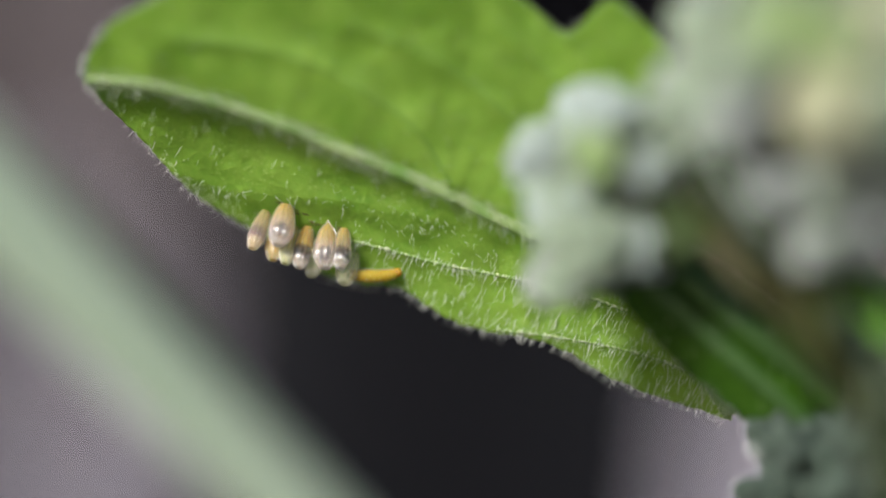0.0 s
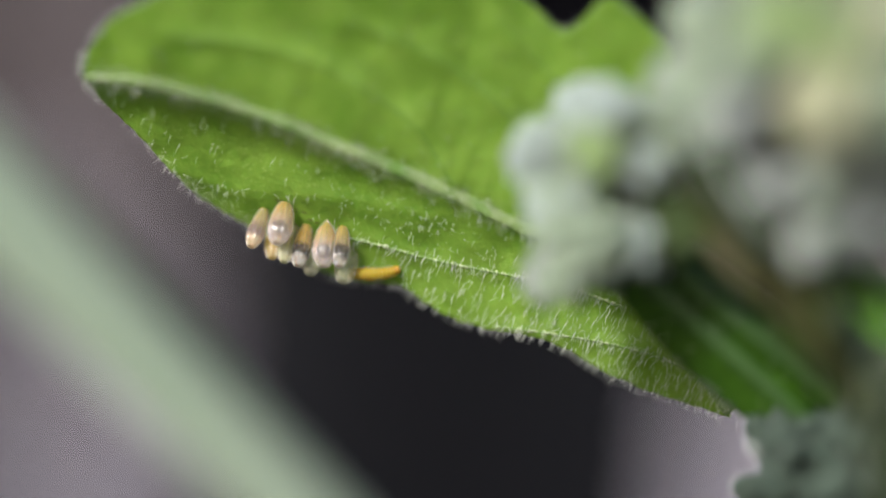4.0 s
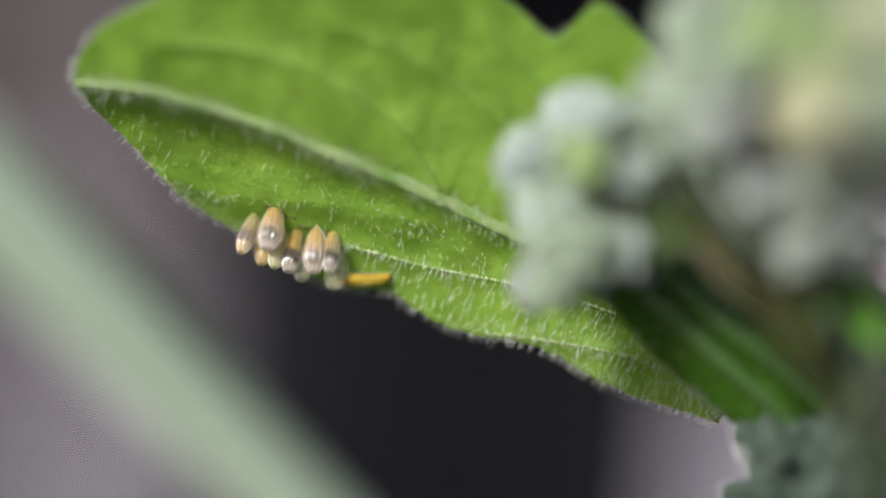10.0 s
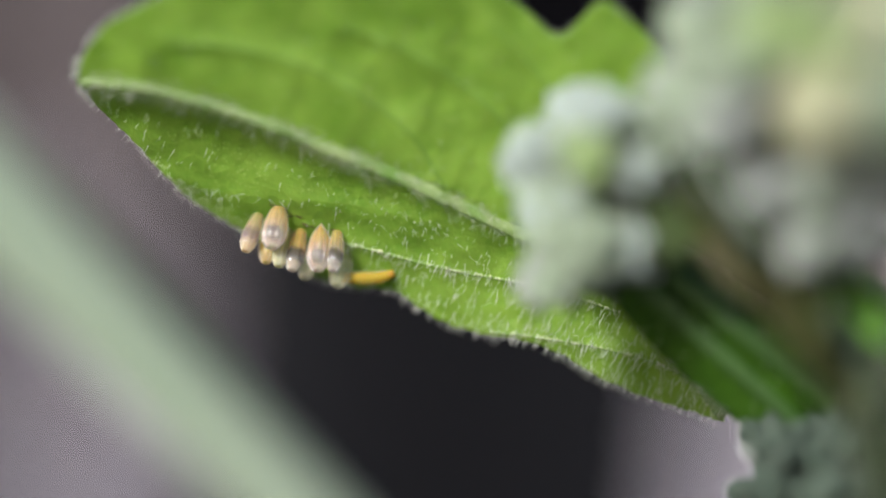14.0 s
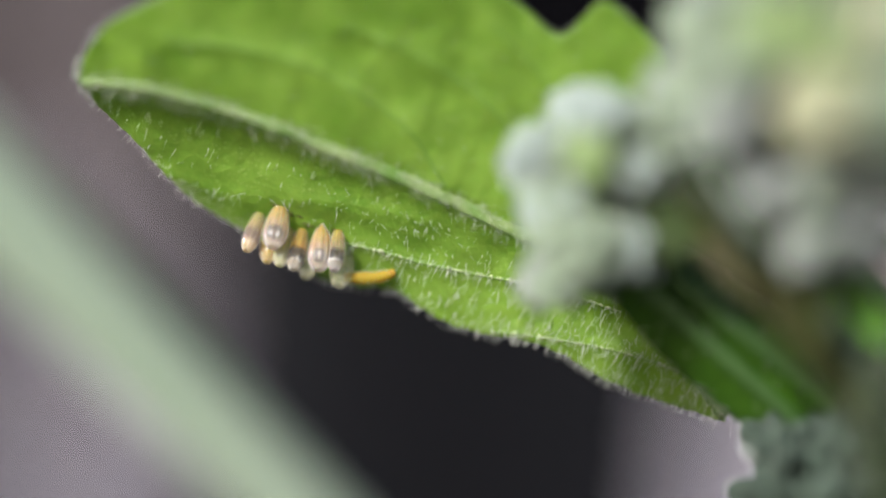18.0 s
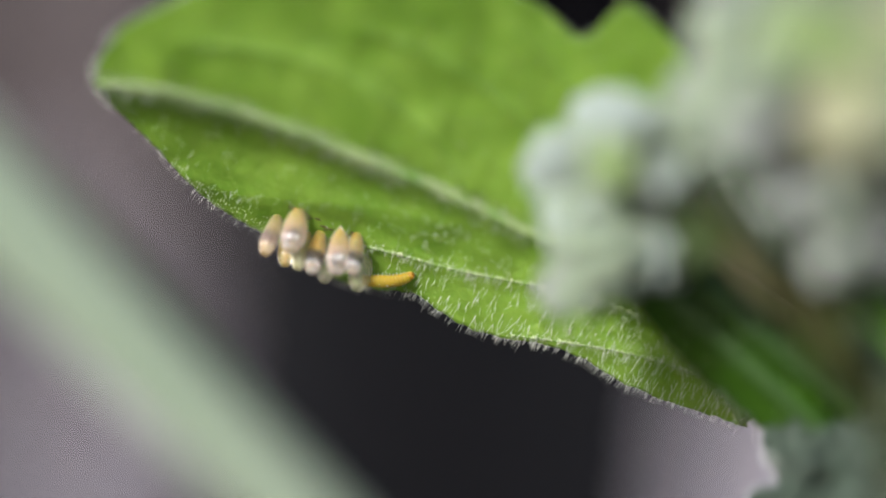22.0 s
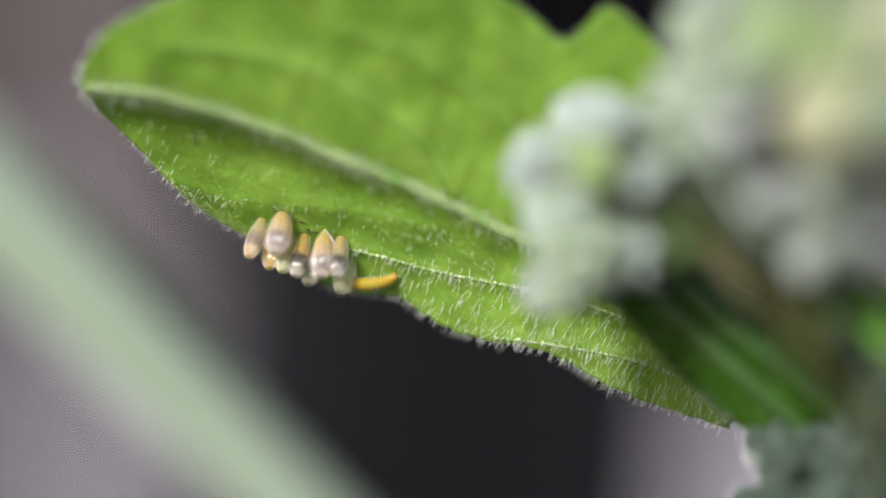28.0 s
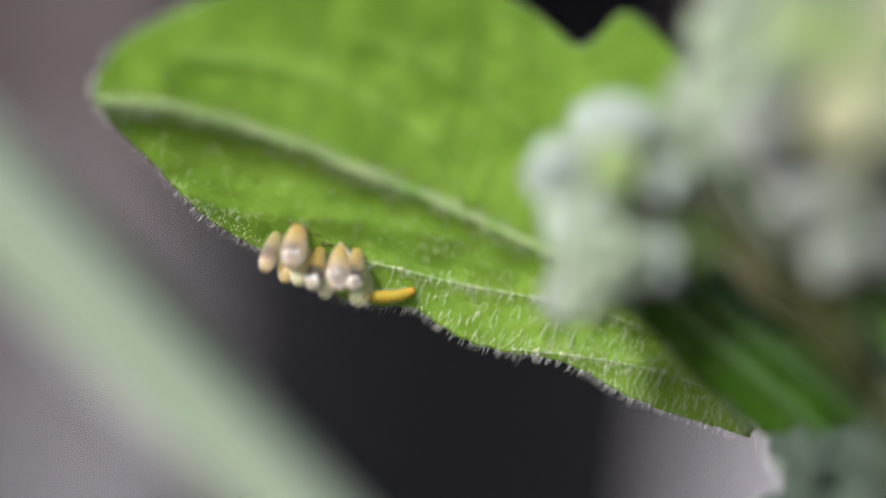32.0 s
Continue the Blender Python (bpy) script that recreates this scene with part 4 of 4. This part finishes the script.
def caterpillar():
    """A young caterpillar: a head and ringed segments along x, tail at the empty shell."""
    tail = spot(*(-2.14, -0.62), float(leaf_depth(*(-1.93, -0.39))) - 0.35)
    thing = tagged(new("caterpillar"), "tiny orange-yellow caterpillar creeping out of an empty egg", "caterpillar")
    thing.location = tail
    rn = random.Random(9)
    rings = []
    for k in range(SEGMENTS):
        r = (0.112 + 0.040 * math.sin(math.pi * (k + 1.2) / (SEGMENTS + 1.5))) * MM
        prof = [(t * 0.062 * MM, r * (1 - 0.03 * abs(t) ** 5)) for t in np.linspace(-0.985, 0.985, 11).tolist()]
        v, f = lathe(prof, 20, 0.015, 7, 1)
        ring = part("segment", sheet("segment", v, f), GRUB, thing)
        roots = []
        for _ in range(4):
            an = rn.uniform(0, 2 * math.pi)
            w = Vector((math.cos(an), math.sin(an), rn.gauss(0, 0.3))).normalized()
            roots.append((w * r * 0.9, w, rn.uniform(0.05, 0.11) * MM, 0.000005))
        for side in (-0.45, 0.0, 0.45):
            w = Vector((math.sin(side), math.cos(side), 0))
            roots.append((w * r * 0.93, w, 0.06 * MM, 0.000014))
        part("bristle", hair_mesh("bristle", roots, k), HAIR, ring, kind="stuff")
        for s in (-1, 1):
            if k in (2, 3, 4, 5, 8, 9, 10):
                leg = [(s * 0.05 * MM, -r * 0.8, 0), (s * 0.06 * MM, -r * 0.95, 0.004 * MM), (s * 0.06 * MM, -r * 1.06, 0.01 * MM)]
                part("leg", sheet("leg", *tube(leg, [0.00003, 0.000022, 0.000012], 8)), GRUB, ring)
        rings.append(ring)
    r = 0.105 * MM
    head = part("head", sheet("head", *lathe([(t * r, r * (1 - abs(t) ** 2.2) ** 0.5) for t in np.linspace(-0.98, 0.98, 13).tolist()], 20, 0, 0, 1)), GRUB_HEAD, thing)
    for s in (-1, 1):
        part("eye", sheet("eye", *lathe([(t * 0.00002 + 0.00006, 0.00002 * (1 - t * t) ** 0.5) for t in np.linspace(-0.98, 0.98, 7).tolist()], 8, 0, 0, 1)),
             EYE, head, m=Matrix.Translation((s * 0.07 * MM, 0.03 * MM, 0)))
    rings.append(head)
    return thing, rings


def ring_pose(k, curl):
    """Where segment k lies in the caterpillar's own space when its front bends up by curl degrees."""
    step, x, z, an = 0.098 * MM, 0.0, 0.0, radians(-4)
    for i in range(k):
        x, z = x + step * math.cos(an), z + step * math.sin(an)
        an += radians(curl) * (0.3 if i < 5 else 1.5) / SEGMENTS
    return Matrix.Translation((x, 0, z)) @ Matrix.Rotation(-an, 4, "Y") @ Matrix(((0, 0, 1, 0), (1, 0, 0, 0), (0, 1, 0, 0), (0, 0, 0, 1)))


setting()
dark_board("dark_board", (0.01170, 0.11730), (-0.02960, 0.18570), 0.0136, 6.0, "upright black board behind the plant, out of focus")
dark_board("dark_post", (-0.0262, 0.0800), (-0.0420, 0.0990), 0.004, 0.0, "dark post far behind the plant, out of focus")
cane()
PLANT_THING = the_plant()
EGGS = all_eggs()
GRUB_THING, RINGS = caterpillar()

# ---- the swaying of the plant: seconds, shift in mm, turn in degrees ----
PIVOT = Matrix.Translation((-0.0015, 0, HIGH))
SWAY = [
    (0, 0.000, 0.000, 0.000, 0.00, 0.00, 0.00),
    (0.5, 0.005, 0.030, 0.004, -0.08, 0.05, -0.10),
    (1, 0.015, 0.007, 0.014, 0.08, 0.04, -0.29),
    (1.5, 0.010, 0.020, 0.009, 0.02, 0.02, -0.11),
    (2, 0.002, -0.023, 0.005, 0.12, 0.04, 0.04),
    (2.5, 0.005, 0.056, 0.016, 0.04, -0.03, -0.13),
    (3, -0.003, 0.034, 0.017, 0.07, -0.00, -0.12),
    (3.5, -0.013, -0.001, 0.029, 0.06, -0.06, -0.03),
    (5.5, -0.131, 0.198, 0.093, -0.57, 0.00, 0.21),
    (6, -0.189, 0.202, 0.052, -0.06, 0.11, -0.15),
    (6.5, -0.238, 0.180, -0.017, -0.04, -0.13, 0.48),
    (7, -0.287, 0.284, -0.009, 0.11, -0.11, 0.06),
    (7.5, -0.198, 0.276, 0.132, -0.68, 0.31, -0.35),
    (8, -0.288, 0.354, 0.038, -0.64, -0.08, 0.24),
    (8.5, -0.215, 0.282, 0.042, -0.69, -0.07, 0.16),
    (9, -0.298, 0.156, -0.082, -0.32, -0.15, 0.38),
    (9.5, -0.334, 0.191, -0.111, -0.16, -0.24, 0.57),
    (10, -0.266, 0.112, -0.091, -0.18, -0.07, 0.16),
    (10.5, -0.244, 0.174, -0.078, -0.21, -0.13, 0.09),
    (11, -0.244, 0.115, -0.085, 0.01, -0.10, 0.16),
    (11.5, -0.245, 0.057, -0.117, -0.04, -0.14, 0.50),
    (12, -0.213, 0.086, -0.080, -0.15, -0.06, 0.30),
    (12.5, -0.225, 0.069, -0.100, -0.16, -0.17, 0.59),
    (13, -0.185, 0.096, -0.053, 0.06, -0.06, 0.12),
    (13.5, -0.182, 0.104, -0.055, -0.25, -0.13, 0.28),
    (14, -0.168, 0.104, -0.058, -0.30, -0.10, 0.20),
    (14.5, -0.163, 0.100, -0.061, -0.34, -0.10, 0.32),
    (16.5, -0.156, 0.153, -0.060, -0.33, -0.04, 0.16),
    (17, -0.169, 0.083, -0.085, -0.17, -0.09, 0.28),
    (17.5, -0.175, 0.027, -0.098, -0.01, -0.05, 0.21),
    (18, -0.142, 0.125, -0.050, -0.13, -0.07, 0.11),
    (18.5, -0.143, 0.049, -0.084, -0.35, -0.09, 0.09),
    (19, -0.086, 0.052, -0.056, -0.05, -0.15, 0.39),
    (19.5, -0.104, 0.029, -0.097, -0.13, -0.06, 0.08),
    (20, -0.105, -0.003, -0.146, 0.02, -0.01, -0.11),
    (20.5, -0.111, -0.070, -0.145, 0.06, -0.07, 0.41),
    (21, -0.090, -0.051, -0.094, 0.04, -0.12, 0.03),
    (21.5, 0.154, -0.395, -0.200, 0.06, -0.07, -0.24),
    (22, 0.318, -0.518, -0.124, 0.95, 0.05, 0.14),
    (22.5, 0.349, -0.306, -0.102, -0.38, -0.32, 0.68),
    (23, 0.308, -0.331, -0.157, -0.55, -0.26, 0.82),
    (23.5, 0.307, -0.381, -0.123, -0.46, -0.28, 0.57),
    (24, 0.089, -0.303, -0.198, -0.50, -0.41, 0.33),
    (24.5, 0.083, -0.229, -0.139, -0.54, -0.13, 0.02),
    (25, 0.073, -0.182, -0.118, -0.36, -0.05, -0.02),
    (25.5, -0.056, -0.194, -0.200, 0.12, -0.24, 0.57),
    (27.5, -0.085, -0.188, -0.181, 0.21, -0.24, 0.42),
    (28, -0.063, -0.193, -0.195, -0.04, -0.05, 0.15),
    (28.5, -0.054, -0.192, -0.195, 0.21, 0.03, -0.01),
    (29, 0.007, -0.257, -0.168, -0.05, -0.16, 0.46),
    (29.5, -0.002, -0.199, -0.158, -0.00, -0.23, 0.46),
    (30, 0.001, -0.153, -0.131, -0.03, -0.21, 0.31),
    (30.5, -0.024, -0.265, -0.237, -0.51, 0.05, 0.11),
    (31, 0.121, -0.420, -0.229, 0.16, -0.26, 0.22),
    (31.5, 0.119, -0.481, -0.299, -0.08, -0.34, 0.92),
    (32, 0.327, -0.617, -0.474, -1.52, -0.72, 1.17),
]
CURL = [(0.0, 26), (3.0, 28), (8.0, 20), (14.0, 28), (20.0, 32), (24.0, 38), (29.0, 42), (32.0, 32)]


def swayed(x, y, z, rx, ry, rz):
    return PIVOT @ pose(x * MM, y * MM, z * MM, rx, ry, rz) @ PIVOT.inverted()


def motions():
    for thing in [PLANT_THING, GRUB_THING] + EGGS:
        rest = thing.matrix_basis.copy()
        walk(thing, [(t, swayed(*v) @ rest) for t, *v in SWAY])
    for k, ring in enumerate(RINGS):
        walk(ring, [(t, ring_pose(k, curl)) for t, curl in CURL])


motions()
